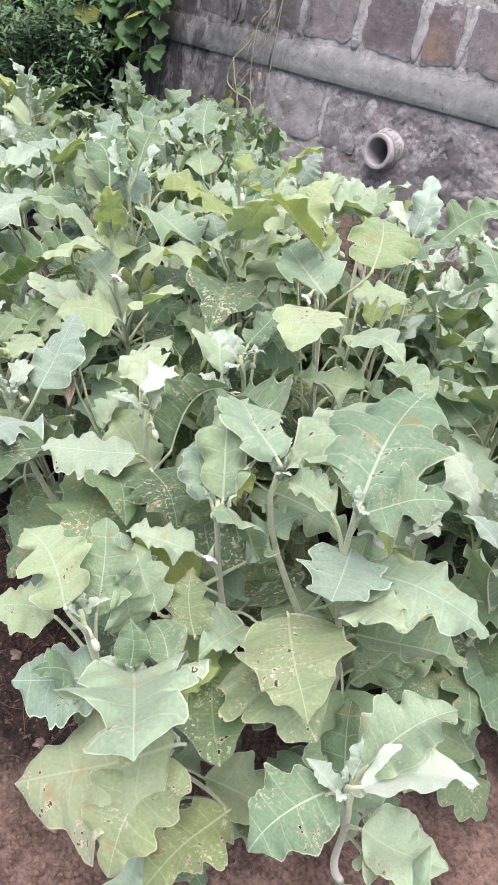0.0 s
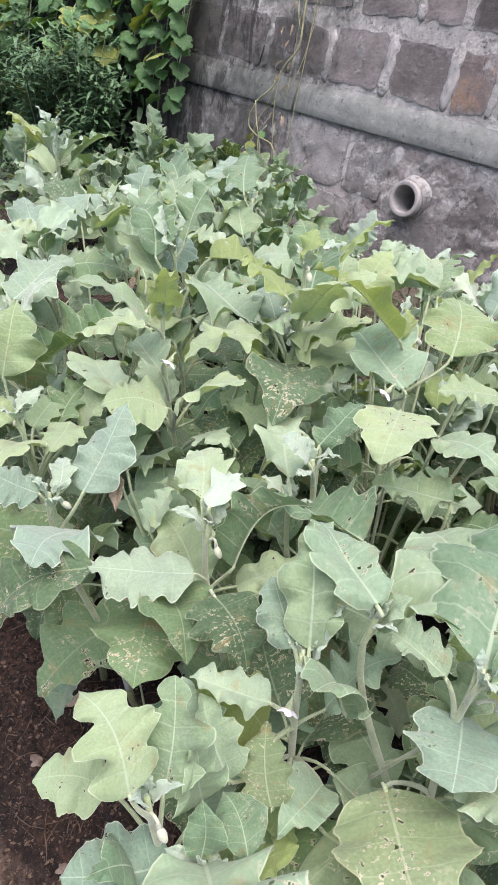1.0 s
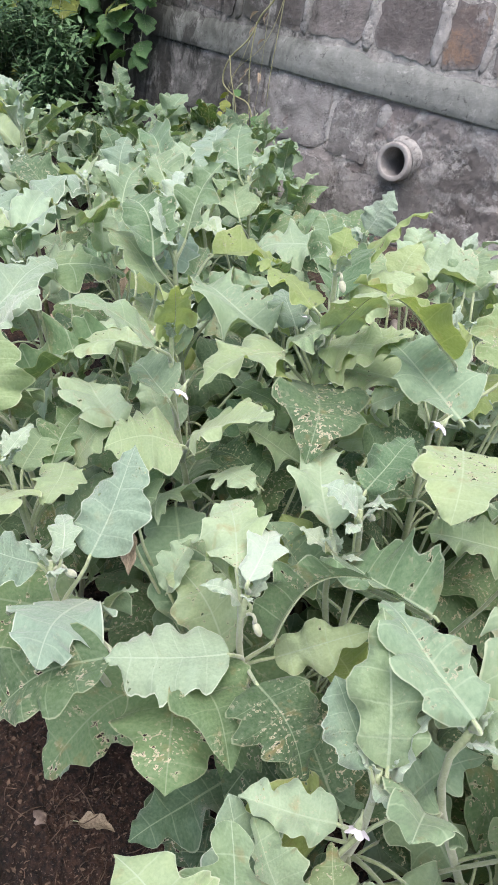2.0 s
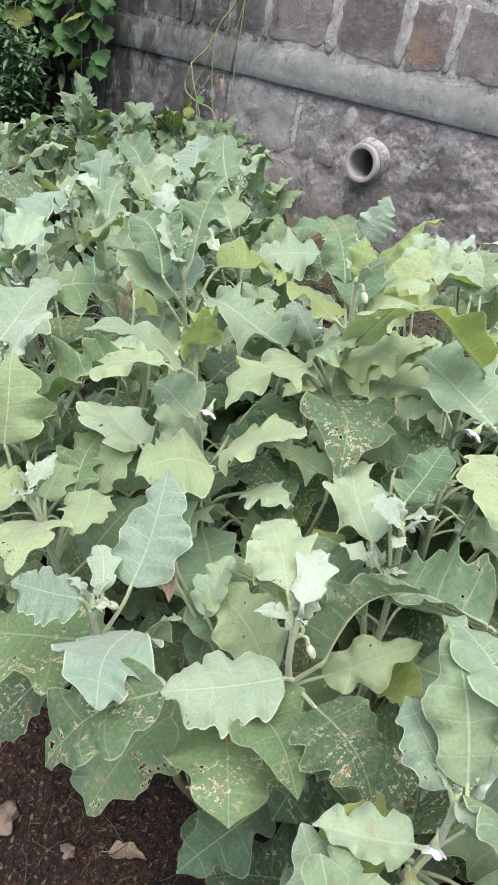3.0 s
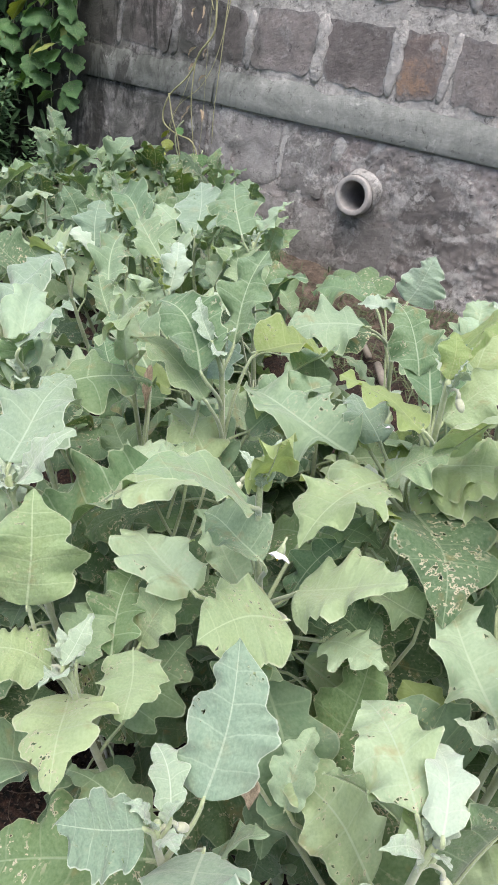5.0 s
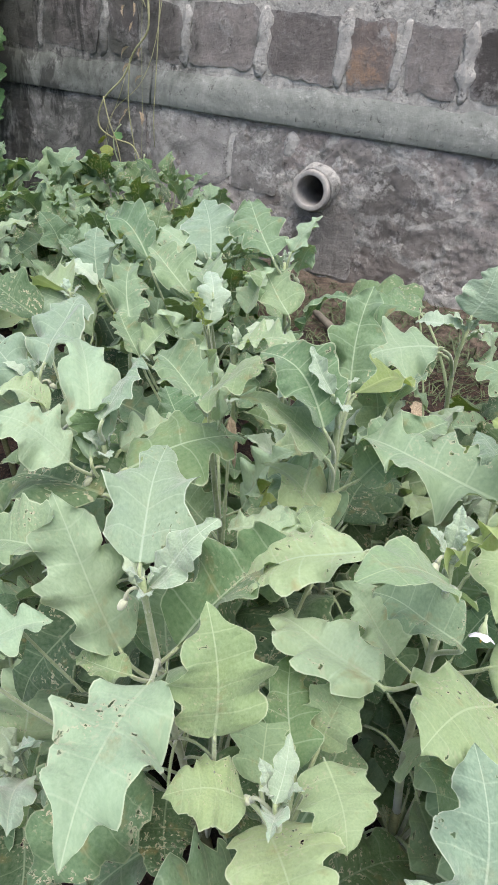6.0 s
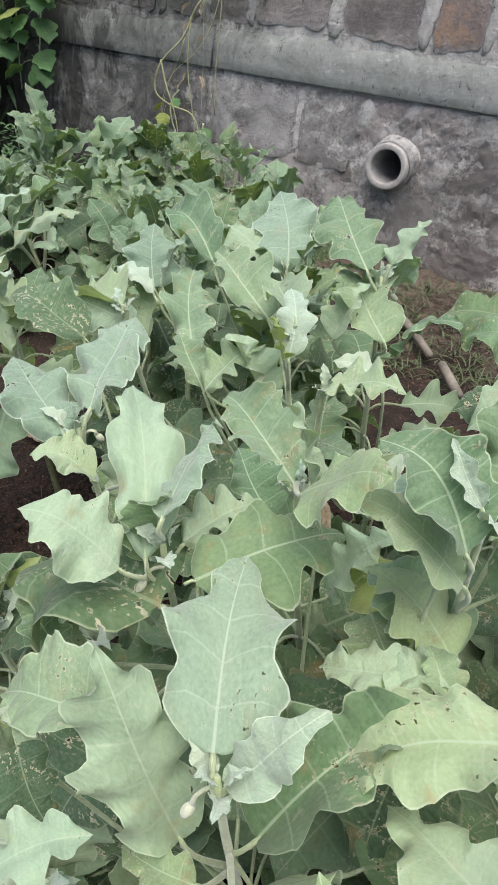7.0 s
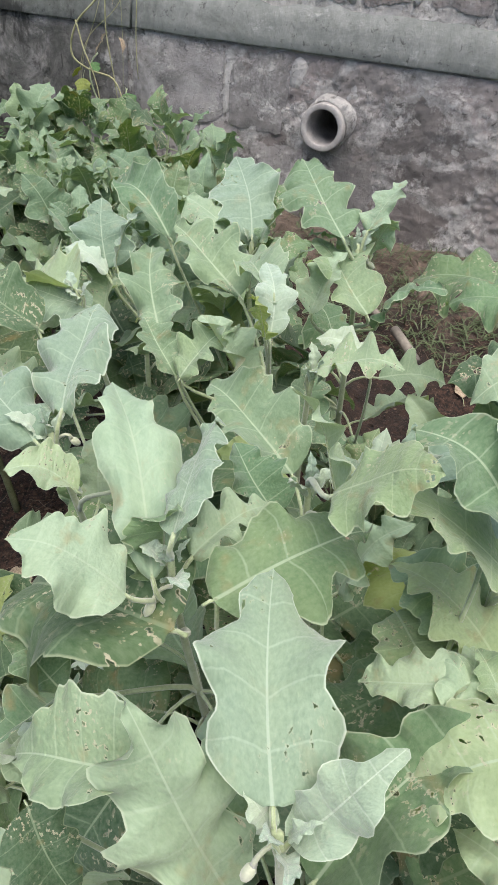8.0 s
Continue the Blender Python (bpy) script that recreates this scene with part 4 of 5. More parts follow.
eggplant((2.24, -2.27), [(2.170, -2.375, 0.636), (2.219, -2.351, 0.562)],
    leaves=[
        (2.168, -2.391, 0.655, 2.077, -2.379, 0.689, 0, 1.1, "l1"),
        (2.172, -2.359, 0.617, 2.119, -2.302, 0.687, 0, 0.95, "l3"),
        (2.180, -2.319, 0.571, 2.161, -2.316, 0.668, 0, 1.1, "b3"),
        (2.199, -2.372, 0.552, 2.146, -2.454, 0.564, 0, 1.15, "w2"),
        (2.221, -2.350, 0.558, 2.340, -2.434, 0.644, 0, 1.1, "l4"),
        (2.305, -2.361, 0.532, 2.193, -2.494, 0.465, 0, 1, "a0"),
        (2.303, -2.367, 0.514, 2.341, -2.476, 0.475, 0, 1.15, "a1"),
        (2.218, -2.352, 0.566, 2.195, -2.332, 0.609, 0, 1, "r0"),
        (2.249, -2.323, 0.572, 2.189, -2.299, 0.573, 0, 1, "r0"),
        (2.118, -2.382, 0.584, 2.070, -2.433, 0.593, 0, 1.1, "f3"),
        (2.356, -2.330, 0.413, 2.353, -2.448, 0.407, 0, 1.1, "a5"),
    ],
    flowers=[], seed=3, low=9)
eggplant((2.46, -2.16), [(2.460, -2.269, 0.546)],
    leaves=[
        (2.473, -2.269, 0.570, 2.552, -2.199, 0.597, 0, 1, "y4"),
        (2.463, -2.247, 0.564, 2.499, -2.158, 0.611, 0, 1.1, "b7"),
        (2.446, -2.270, 0.523, 2.422, -2.365, 0.493, 0, 1.25, "b2"),
        (2.486, -2.265, 0.493, 2.568, -2.234, 0.499, 0, 1.2, "r0"),
        (2.456, -2.256, 0.550, 2.445, -2.228, 0.583, 0, 1.1, "y0"),
    ],
    flowers=[], seed=4, low=1)
eggplant((1.86, -2.12), [(1.805, -2.248, 0.669)],
    leaves=[
    (1.800, -2.258, 0.670, 1.759, -2.304, 0.705, 0, 1.1, "w2"),
        (1.810, -2.238, 0.669, 1.763, -2.203, 0.676, 0, 1.1, "y1"),
    (1.820, -2.209, 0.660, 1.780, -2.110, 0.733, 0, 0.82, "w1"),
    (1.834, -2.225, 0.612, 1.908, -2.332, 0.678, 0, 0.9, "w1"),
    (1.789, -2.248, 0.576, 1.671, -2.340, 0.569, 0, 1.05, "o1"),
        (1.924, -2.265, 0.647, 1.870, -2.369, 0.589, 0, 0.95, "o2"),
    ],
    flowers=[], seed=5, low=2)
eggplant((2.00, -2.06), [(1.987, -2.144, 0.695)],
    leaves=[
        (1.985, -2.140, 0.674, 1.891, -2.146, 0.688, -50, 0.7, "b5"),
        (1.989, -2.148, 0.716, 1.952, -2.077, 0.703, 0, 1, "y1"),
        (2.012, -2.126, 0.621, 2.079, -2.080, 0.741, 40, 0.7, "b8"),
    (1.994, -2.173, 0.629, 1.923, -2.272, 0.651, 0, 0.78, "w2"),
        (1.967, -2.140, 0.708, 1.888, -2.077, 0.702, 0, 1, "b2"),
        (2.036, -2.177, 0.628, 2.121, -2.205, 0.603, 0, 1.2, "o5"),
        (1.930, -2.184, 0.560, 2.024, -2.286, 0.544, 0, 1.2, "o1"),
        (1.956, -2.194, 0.577, 2.068, -2.245, 0.599, 0, 1, "o3"),
        (1.856, -2.144, 0.396, 1.844, -2.324, 0.364, 0, 0.9, "o2"),
        (1.813, -2.151, 0.653, 1.847, -2.181, 0.628, 0, 0.7, "d0"),
        (1.795, -2.127, 0.643, 1.754, -2.054, 0.665, 0, 1, "b7"),
    ],
    flowers=[], seed=6, low=4)
eggplant((2.02, -1.90), [(2.009, -1.997, 0.721), (2.004, -2.022, 0.669)],
    leaves=[
        (1.987, -2.011, 0.685, 1.899, -1.919, 0.693, 0, 1.1, "b5"),
        (2.013, -2.010, 0.727, 1.974, -2.027, 0.753, 0, 1.2, "y3"),
        (2.005, -1.984, 0.715, 2.041, -1.981, 0.735, 0, 0.7, "y1"),
        (1.996, -1.970, 0.723, 2.001, -1.896, 0.759, 0, 1.1, "b2"),
        (2.004, -2.022, 0.669, 1.957, -2.029, 0.679, 0, 1, "y2"),
        (2.131, -2.044, 0.704, 2.001, -2.010, 0.651, 0, 1.1, "b1"),
        (1.863, -2.075, 0.548, 1.857, -1.975, 0.636, 0, 0.95, "o4"),
        (1.861, -2.138, 0.575, 1.851, -2.077, 0.620, 0, 0.9, "b7"),
        (2.159, -1.904, 0.702, 2.057, -1.938, 0.681, 0, 1.2, "b5"),
        (1.945, -1.888, 0.689, 1.986, -1.832, 0.714, 0, 1.3, "o0"),
    ],
    flowers=[], seed=7, low=23)
eggplant((1.76, -1.93), [(1.719, -2.001, 0.815)],
    leaves=[
        (1.728, -2.035, 0.805, 1.667, -2.116, 0.863, 0, 0.85, "f0"),
        (1.719, -2.001, 0.795, 1.761, -2.034, 0.896, 0, 0.8, "g2"),
        (1.749, -2.033, 0.741, 1.663, -2.014, 0.743, 0, 1, "b0"),
        (1.794, -1.874, 0.762, 1.771, -2.005, 0.752, 0, 1, "f1"),
        (1.779, -2.009, 0.699, 1.876, -1.992, 0.767, 0, 1.05, "f2"),
        (1.790, -2.050, 0.705, 1.746, -2.128, 0.718, 0, 1.3, "f3"),
        (1.889, -1.942, 0.675, 1.793, -1.938, 0.672, 0, 1, "b5"),
        (1.863, -1.985, 0.646, 1.769, -1.981, 0.645, 0, 1, "o2"),
        (1.737, -1.895, 0.688, 1.813, -1.896, 0.691, 0, 1.2, "b2"),
        (1.818, -2.013, 0.658, 1.890, -2.021, 0.678, 0, 1.2, "b6"),
        (1.640, -1.975, 0.747, 1.532, -2.040, 0.683, 0, 1, "b9"),
        (1.694, -2.070, 0.694, 1.571, -2.026, 0.668, 0, 1.1, "b3"),
    ],
    flowers=[(1.762, -2.022, 0.758, 0.08, -0.74, -0.25)], seed=8, low=24, mids=3)
eggplant((1.80, -1.74), [(1.819, -1.829, 0.876)],
    leaves=[
        (1.788, -1.726, 0.830, 1.839, -1.656, 0.905, 15, 0.7, "g5"),
        (1.817, -1.860, 0.831, 1.711, -1.848, 0.847, -15, 1.05, "g4"),
        (1.767, -1.762, 0.826, 1.706, -1.719, 0.881, 0, 0.9, "b2"),
        (1.838, -1.846, 0.796, 1.920, -1.854, 0.882, 30, 0.8, "f4"),
        (1.816, -1.826, 0.758, 1.917, -1.809, 0.789, 0, 0.9, "f1"),
    (1.796, -1.880, 0.769, 1.850, -1.842, 0.814, 0, 1.1, "f3"),
    (1.757, -1.811, 0.758, 1.695, -1.771, 0.777, 0, 1, "w4"),
        (1.819, -1.829, 0.876, 1.804, -1.794, 0.909, 0, 1, "g0"),
        (1.746, -1.806, 0.735, 1.680, -1.810, 0.757, -40, 1, "g1"),
        (1.803, -1.832, 0.810, 1.752, -1.807, 0.804, -30, 1.2, "b6"),
        (1.793, -1.776, 0.804, 1.747, -1.691, 0.838, 0, 1.1, "b0"),
        (1.830, -1.836, 0.746, 1.916, -1.785, 0.813, 0, 1.1, "f2"),
        (1.802, -1.798, 0.724, 1.949, -1.781, 0.744, 0, 1.2, "f2"),
        (1.810, -1.773, 0.791, 1.862, -1.712, 0.844, 0, 1.1, "f5"),
        (1.831, -1.859, 0.722, 1.913, -1.970, 0.710, 0, 1.15, "o3"),
    ],
    flowers=[(1.749, -1.780, 0.764, 0.14, -0.69, -0.25)], seed=9, low=24, mids=3)
eggplant((1.98, -1.74), [(1.968, -1.782, 0.839)],
    leaves=[
        (1.993, -1.831, 0.829, 1.891, -1.897, 0.907, -18, 0.85, "g3"),
        (1.876, -1.540, 0.778, 1.755, -1.537, 0.754, 0, 0.9, "b0"),
        (1.804, -1.658, 0.758, 1.794, -1.581, 0.828, 0, 1, "f5"),
        (1.793, -1.707, 0.760, 1.740, -1.631, 0.816, 0, 0.9, "f0"),
        (1.752, -1.539, 0.766, 1.735, -1.476, 0.802, 0, 1.2, "b8"),
        (1.983, -1.798, 0.793, 1.970, -1.796, 0.855, 0, 1.1, "g0"),
        (2.003, -1.599, 0.796, 1.977, -1.536, 0.876, 0, 0.9, "y1"),
        (2.020, -1.726, 0.779, 1.958, -1.636, 0.818, 0, 1.3, "f1"),
        (2.125, -1.787, 0.791, 2.069, -1.840, 0.792, 0, 1, "f2"),
        (2.062, -1.908, 0.785, 2.105, -2.001, 0.775, 0, 1.2, "f0"),
        (2.028, -1.651, 0.775, 2.096, -1.615, 0.813, 0, 1.1, "b6"),
        (2.030, -1.855, 0.780, 1.894, -1.797, 0.792, 0, 1.1, "b10"),
        (2.099, -1.866, 0.743, 2.203, -1.888, 0.760, 0, 1.2, "b4"),
        (1.919, -1.856, 0.739, 1.993, -1.808, 0.780, 0, 1.1, "b2"),
        (1.781, -1.559, 0.738, 1.745, -1.455, 0.788, 0, 1.3, "b4"),
        (1.865, -1.549, 0.765, 1.838, -1.455, 0.799, 0, 1.2, "b10"),
        (1.829, -1.506, 0.755, 1.734, -1.537, 0.762, 0, 1, "y6"),
    ],
    flowers=[(2.021, -1.876, 0.781, -0.26, -0.81, -0.25)], seed=10, low=23, mids=3)
eggplant((1.44, -1.80), [(1.385, -1.829, 0.737)],
    leaves=[
        (1.427, -1.907, 0.819, 1.495, -1.911, 0.877, 0, 1.1, "f5"),
    (1.428, -1.882, 0.768, 1.367, -1.836, 0.845, -55, 1.2, "b3"),
        (1.362, -1.971, 0.736, 1.446, -1.847, 0.720, -10, 1, "b6"),
        (1.344, -1.751, 0.656, 1.218, -1.693, 0.693, 0, 0.9, "b7"),
        (1.358, -1.832, 0.683, 1.295, -1.792, 0.719, 0, 1.1, "b1"),
    ],
    flowers=[], seed=11, low=20)
eggplant((1.56, -1.78), [(1.559, -1.851, 0.830)],
    leaves=[
        (1.563, -1.834, 0.822, 1.549, -1.750, 0.909, 0, 0.8, "b5"),
        (1.578, -1.712, 0.732, 1.573, -1.614, 0.699, 0, 0.95, "b8"),
    (1.740, -1.849, 0.753, 1.563, -1.799, 0.741, 0, 1.1, "b5"),
        (1.556, -1.889, 0.808, 1.464, -1.855, 0.855, 0, 1.3, "b8"),
        (1.555, -1.868, 0.838, 1.517, -1.843, 0.872, 20, 0.7, "y2"),
        (1.574, -1.862, 0.645, 1.470, -1.829, 0.670, 0, 1.2, "b7"),
    (1.561, -1.887, 0.770, 1.445, -1.888, 0.809, -15, 0.95, "f0"),
        (1.556, -1.944, 0.715, 1.480, -1.961, 0.686, 0, 1.1, "b5"),
        (1.548, -1.978, 0.713, 1.557, -1.901, 0.687, 0, 1.1, "b4"),
        (1.549, -1.765, 0.775, 1.592, -1.649, 0.735, 0, 1, "g3"),
    ],
    flowers=[], seed=12, low=22)
eggplant((1.50, -2.04), [(1.470, -2.103, 0.745)],
    leaves=[
        (1.462, -2.094, 0.752, 1.400, -1.947, 0.769, 0, 0.7, "w0"),
        (1.445, -2.119, 0.640, 1.366, -2.092, 0.800, 0, 0.62, "l2"),
        (1.478, -2.099, 0.735, 1.522, -2.052, 0.803, 0, 0.8, "y0"),
        (1.496, -2.089, 0.641, 1.574, -1.967, 0.725, 0, 0.72, "b1"),
        (1.364, -2.223, 0.705, 1.417, -2.168, 0.725, 0, 1, "b5"),
        (1.289, -2.131, 0.644, 1.350, -2.161, 0.610, 0, 1, "o4"),
        (1.569, -2.037, 0.555, 1.650, -1.936, 0.557, 0, 1.2, "o4"),
        (1.473, -2.139, 0.641, 1.409, -2.145, 0.635, 0, 1, "b5"),
        (1.533, -2.190, 0.738, 1.571, -2.340, 0.772, 0, 0.75, "b2"),
        (1.595, -2.190, 0.714, 1.557, -2.134, 0.798, 0, 1.05, "f1"),
        (1.405, -1.810, 0.719, 1.437, -1.858, 0.681, 0, 0.5, "d1"),
        (1.540, -1.863, 0.780, 1.470, -1.779, 0.804, -20, 0.95, "w1"),
        (1.573, -1.892, 0.680, 1.472, -1.855, 0.701, 0, 1, "f1"),
        (1.488, -1.860, 0.645, 1.554, -1.934, 0.648, 0, 1.15, "b2"),
        (1.588, -1.951, 0.704, 1.554, -1.918, 0.721, 0, 1, "b7"),
    ],
    flowers=[], seed=13, low=18)
eggplant((1.66, -2.11), [(1.655, -2.200, 0.693)],
    leaves=[
        (1.631, -2.173, 0.637, 1.608, -2.104, 0.648, 0, 1, "f4"),
        (1.629, -2.199, 0.658, 1.575, -2.238, 0.683, 0, 0.95, "f3"),
        (1.662, -2.115, 0.631, 1.676, -2.058, 0.678, 0, 0.95, "f0"),
        (1.652, -2.146, 0.635, 1.605, -2.054, 0.658, 0, 1, "b5"),
        (1.675, -2.138, 0.656, 1.719, -2.199, 0.656, 0, 1.15, "f5"),
        (1.647, -2.197, 0.625, 1.718, -2.281, 0.661, 0, 1, "f4"),
        (1.658, -2.207, 0.694, 1.647, -2.157, 0.710, 0, 0.7, "y0"),
    ],
    flowers=[], seed=14, low=6)
eggplant((1.32, -1.86), [(1.317, -1.955, 0.743)],
    leaves=[
        (1.306, -1.968, 0.726, 1.179, -1.816, 0.773, 0, 0.55, "b9"),
        (1.325, -1.961, 0.782, 1.307, -1.849, 0.803, 30, 0.5, "w2"),
        (1.309, -1.948, 0.704, 1.324, -1.948, 0.796, 0, 1, "b7"),
        (1.301, -1.997, 0.738, 1.220, -2.020, 0.789, 0, 1.1, "b2"),
        (1.334, -1.986, 0.696, 1.152, -1.960, 0.604, 0, 1, "o5"),
        (1.381, -2.105, 0.741, 1.289, -2.122, 0.715, 0, 1.1, "b0"),
        (1.248, -2.038, 0.617, 1.179, -2.010, 0.645, 0, 1, "b5"),
        (1.322, -1.931, 0.719, 1.362, -1.852, 0.721, 0, 0.9, "b3"),
    ],
    flowers=[], seed=15)
eggplant((1.14, -1.74), [(1.110, -1.841, 0.709)],
    leaves=[
        (1.117, -1.825, 0.719, 1.059, -1.661, 0.735, 20, 0.55, "w4"),
        (1.103, -1.856, 0.698, 0.988, -1.811, 0.735, 0, 0.8, "w4"),
        (1.190, -1.905, 0.711, 1.135, -1.932, 0.740, 0, 1.3, "b8"),
        (0.946, -1.650, 0.660, 0.826, -1.662, 0.703, 0, 1, "o3"),
        (1.216, -1.870, 0.706, 1.170, -1.803, 0.732, 0, 0.8, "b4"),
    ],
    flowers=[], seed=16)
eggplant((1.26, -1.50), [(1.238, -1.568, 0.720), (1.321, -1.638, 0.708)],
    leaves=[
        (1.235, -1.557, 0.743, 1.165, -1.479, 0.723, 0, 0.9, "b0"),
        (1.321, -1.638, 0.708, 1.417, -1.622, 0.731, 0, 1, "b3"),
        (1.086, -1.578, 0.649, 1.009, -1.458, 0.702, 0, 0.9, "b5"),
        (1.248, -1.592, 0.700, 1.210, -1.520, 0.757, 0, 1, "y1"),
        (1.246, -1.602, 0.706, 1.234, -1.615, 0.771, 0, 1.1, "g2"),
        (1.168, -1.504, 0.688, 1.038, -1.440, 0.732, 0, 0.9, "b10"),
        (1.133, -1.625, 0.629, 1.065, -1.581, 0.672, 0, 1, "b11"),
        (1.148, -1.638, 0.639, 1.187, -1.554, 0.675, 0, 1, "b3"),
    ],
    flowers=[], seed=17)
eggplant((1.30, -1.32), [(1.294, -1.412, 0.749)],
    leaves=[
        (1.277, -1.424, 0.759, 1.175, -1.312, 0.804, 0, 0.8, "l2"),
        (1.303, -1.405, 0.766, 1.329, -1.341, 0.813, 0, 0.8, "l3"),
        (1.302, -1.407, 0.722, 1.229, -1.419, 0.751, -40, 0.8, "b6"),
        (1.307, -1.378, 0.720, 1.339, -1.391, 0.781, 30, 0.8, "b2"),
        (1.262, -1.484, 0.676, 1.288, -1.430, 0.747, 0, 1.1, "b0"),
        (1.335, -1.476, 0.689, 1.231, -1.395, 0.738, 0, 0.9, "l0"),
        (1.367, -1.550, 0.677, 1.294, -1.553, 0.690, 0, 1, "y5"),
    ],
    flowers=[], seed=18)
eggplant((1.12, -1.28), [(1.126, -1.372, 0.695)],
    leaves=[
        (1.126, -1.371, 0.703, 1.042, -1.250, 0.760, 0, 0.8, "w3"),
        (1.140, -1.382, 0.695, 1.191, -1.357, 0.767, 0, 0.8, "l3"),
        (1.113, -1.362, 0.688, 1.000, -1.347, 0.732, 0, 0.8, "l2"),
        (0.925, -1.457, 0.646, 0.886, -1.394, 0.724, 0, 1, "w0"),
        (0.937, -1.452, 0.647, 0.956, -1.389, 0.714, 20, 0.9, "y2"),
        (0.933, -1.470, 0.645, 0.859, -1.475, 0.672, 0, 0.9, "y3"),
        (0.987, -1.373, 0.672, 0.845, -1.303, 0.698, 10, 0.9, "b8"),
    ],
    flowers=[], seed=19)
eggplant((1.62, -1.36), [(1.621, -1.454, 0.734)],
    leaves=[
    (1.621, -1.454, 0.754, 1.637, -1.418, 0.823, 0, 1.6, "w1"),
        (1.590, -1.499, 0.705, 1.460, -1.562, 0.683, 0, 1, "o1"),
        (1.502, -1.259, 0.652, 1.338, -1.230, 0.597, 0, 1, "o5"),
    (1.598, -1.544, 0.739, 1.492, -1.616, 0.703, 0, 1.15, "b2"),
        (1.536, -1.398, 0.711, 1.422, -1.404, 0.686, 0, 1, "o5"),
        (1.741, -1.584, 0.704, 1.642, -1.544, 0.724, 0, 1.1, "b6"),
        (1.612, -1.458, 0.732, 1.544, -1.468, 0.729, 0, 1, "y4"),
    ],
    flowers=[], seed=20)
eggplant((0.98, -1.48), [(0.949, -1.564, 0.673), (0.930, -1.360, 0.640)],
    leaves=[
        (0.949, -1.564, 0.673, 0.801, -1.518, 0.617, 0, 1, "b1"),
        (0.964, -1.560, 0.647, 0.866, -1.579, 0.669, 0, 1, "w2"),
    ],
    flowers=[], seed=21)

# more plants of the bed, on the side towards the wall and along it: root and height
rnd = random.Random(77)
for k, (x, y, h) in enumerate(((2.22, -1.62, 0.74), (2.40, -1.80, 0.70), (2.08, -1.42, 0.70), (1.86, -1.46, 0.70), (2.38, -1.92, 0.62), (1.74, -1.18, 0.58), (2.30, -1.36, 0.66), (2.56, -1.62, 0.66), (2.00, -1.08, 0.6), (1.09, -1.95, 0.42), (1.22, -2.1, 0.36), (1.56, -1.56, 0.56), (1.46, -1.48, 0.52), (1.66, -1.60, 0.52), (1.96, -1.60, 0.56), (1.88, -1.20, 0.58), (2.14, -1.20, 0.6))):
    tips = [(x + rnd.uniform(-0.09, 0.09), y + rnd.uniform(-0.09, 0.09), h * rnd.uniform(0.88, 1.05)) for _ in range(3)]
    eggplant((x, y), tips, seed=70 + k, low=18, mids=5, reach=1.1)
eggplant((0.62, -1.50), [(0.60, -1.50, 0.70), (0.52, -1.46, 0.73), (0.67, -1.57, 0.62)], seed=95, low=5, mids=5, reach=1.2)
rnd = random.Random(78)
for k, (x, y, h) in enumerate(((0.98, -1.22, 0.62), (0.74, -1.26, 0.56), (0.56, -0.52, 0.44), (0.40, -0.78, 0.42), (0.30, -0.38, 0.40), (0.18, -0.62, 0.40),
                               (0.02, -0.86, 0.42), (-0.02, -0.54, 0.40), (-0.18, -0.70, 0.36), (-0.34, -0.50, 0.42), (-0.20, -1.20, 0.52), (0.42, -1.84, 0.54), (-0.05, -1.60, 0.56), (0.05, -0.25, 0.38), (-0.55, -0.85, 0.40), (0.86, -1.00, 0.50), (0.66, -1.00, 0.46), (0.72, -0.74, 0.42), (-0.42, -1.00, 0.46), (-0.1, -0.34, 0.36))):
    tips = [(x + rnd.uniform(-0.09, 0.09), y + rnd.uniform(-0.09, 0.09), h * rnd.uniform(0.82, 1.04)) for _ in range(3)]
    eggplant((x, y), tips, seed=40 + k, low=9, mids=4, reach=1.25, dull=0.45, label="low leafy eggplant bush with dull green lobed leaves")


# ------------------------------------------------------------------ growth by the wall
WEED = plain("weed_leaf", (0.030, 0.080, 0.032), (0.105, 0.205, 0.088), 30, 0.6, 120, 0.2, 0.002)
CREEPER = leaf_material("creeper_leaf", (0.036, 0.125, 0.034), (0.100, 0.262, 0.075), (0.18, 0.33, 0.13), (0.95, 1.0, 0.25), damage=0.3, fuzz=0.02, rimcol=(0.13, 0.27, 0.08))
CREEPER_PALE = leaf_material("creeper_leaf_yellowing", (0.16, 0.24, 0.035), (0.33, 0.38, 0.07), (0.36, 0.42, 0.15), (0.95, 1.0, 0.25), damage=0.5, fuzz=0.05, rimcol=(0.32, 0.36, 0.10))
GRASS = plain("grass_blade", (0.03, 0.05, 0.02), (0.095, 0.13, 0.055), 25, 0.6, 90, 0.2, 0.002)


def blade_strip(bm, base, way, length, width, bend):
    """One narrow pointed leaf, bent over along its length."""
    way, side = Vector(way).normalized(), Vector((0, 0, 1)).cross(Vector(way))
    side = side.normalized() if side.length > 1e-3 else Vector((1, 0, 0))
    prev = None
    for i in range(4):
        q = i / 3
        c = Vector(base) + way * length * q + Vector((0, 0, -bend * q * q * length))
        w = width * (0.55 + 1.2 * q - 1.75 * q * q) * 0.5
        if i == 3:
            tip = bm.verts.new(c)
            bm.faces.new((prev[0], prev[1], tip))
        else:
            cur = (bm.verts.new(c - side * w), bm.verts.new(c + side * w))
            if prev:
                bm.faces.new((prev[0], prev[1], cur[1], cur[0]))
            prev = cur


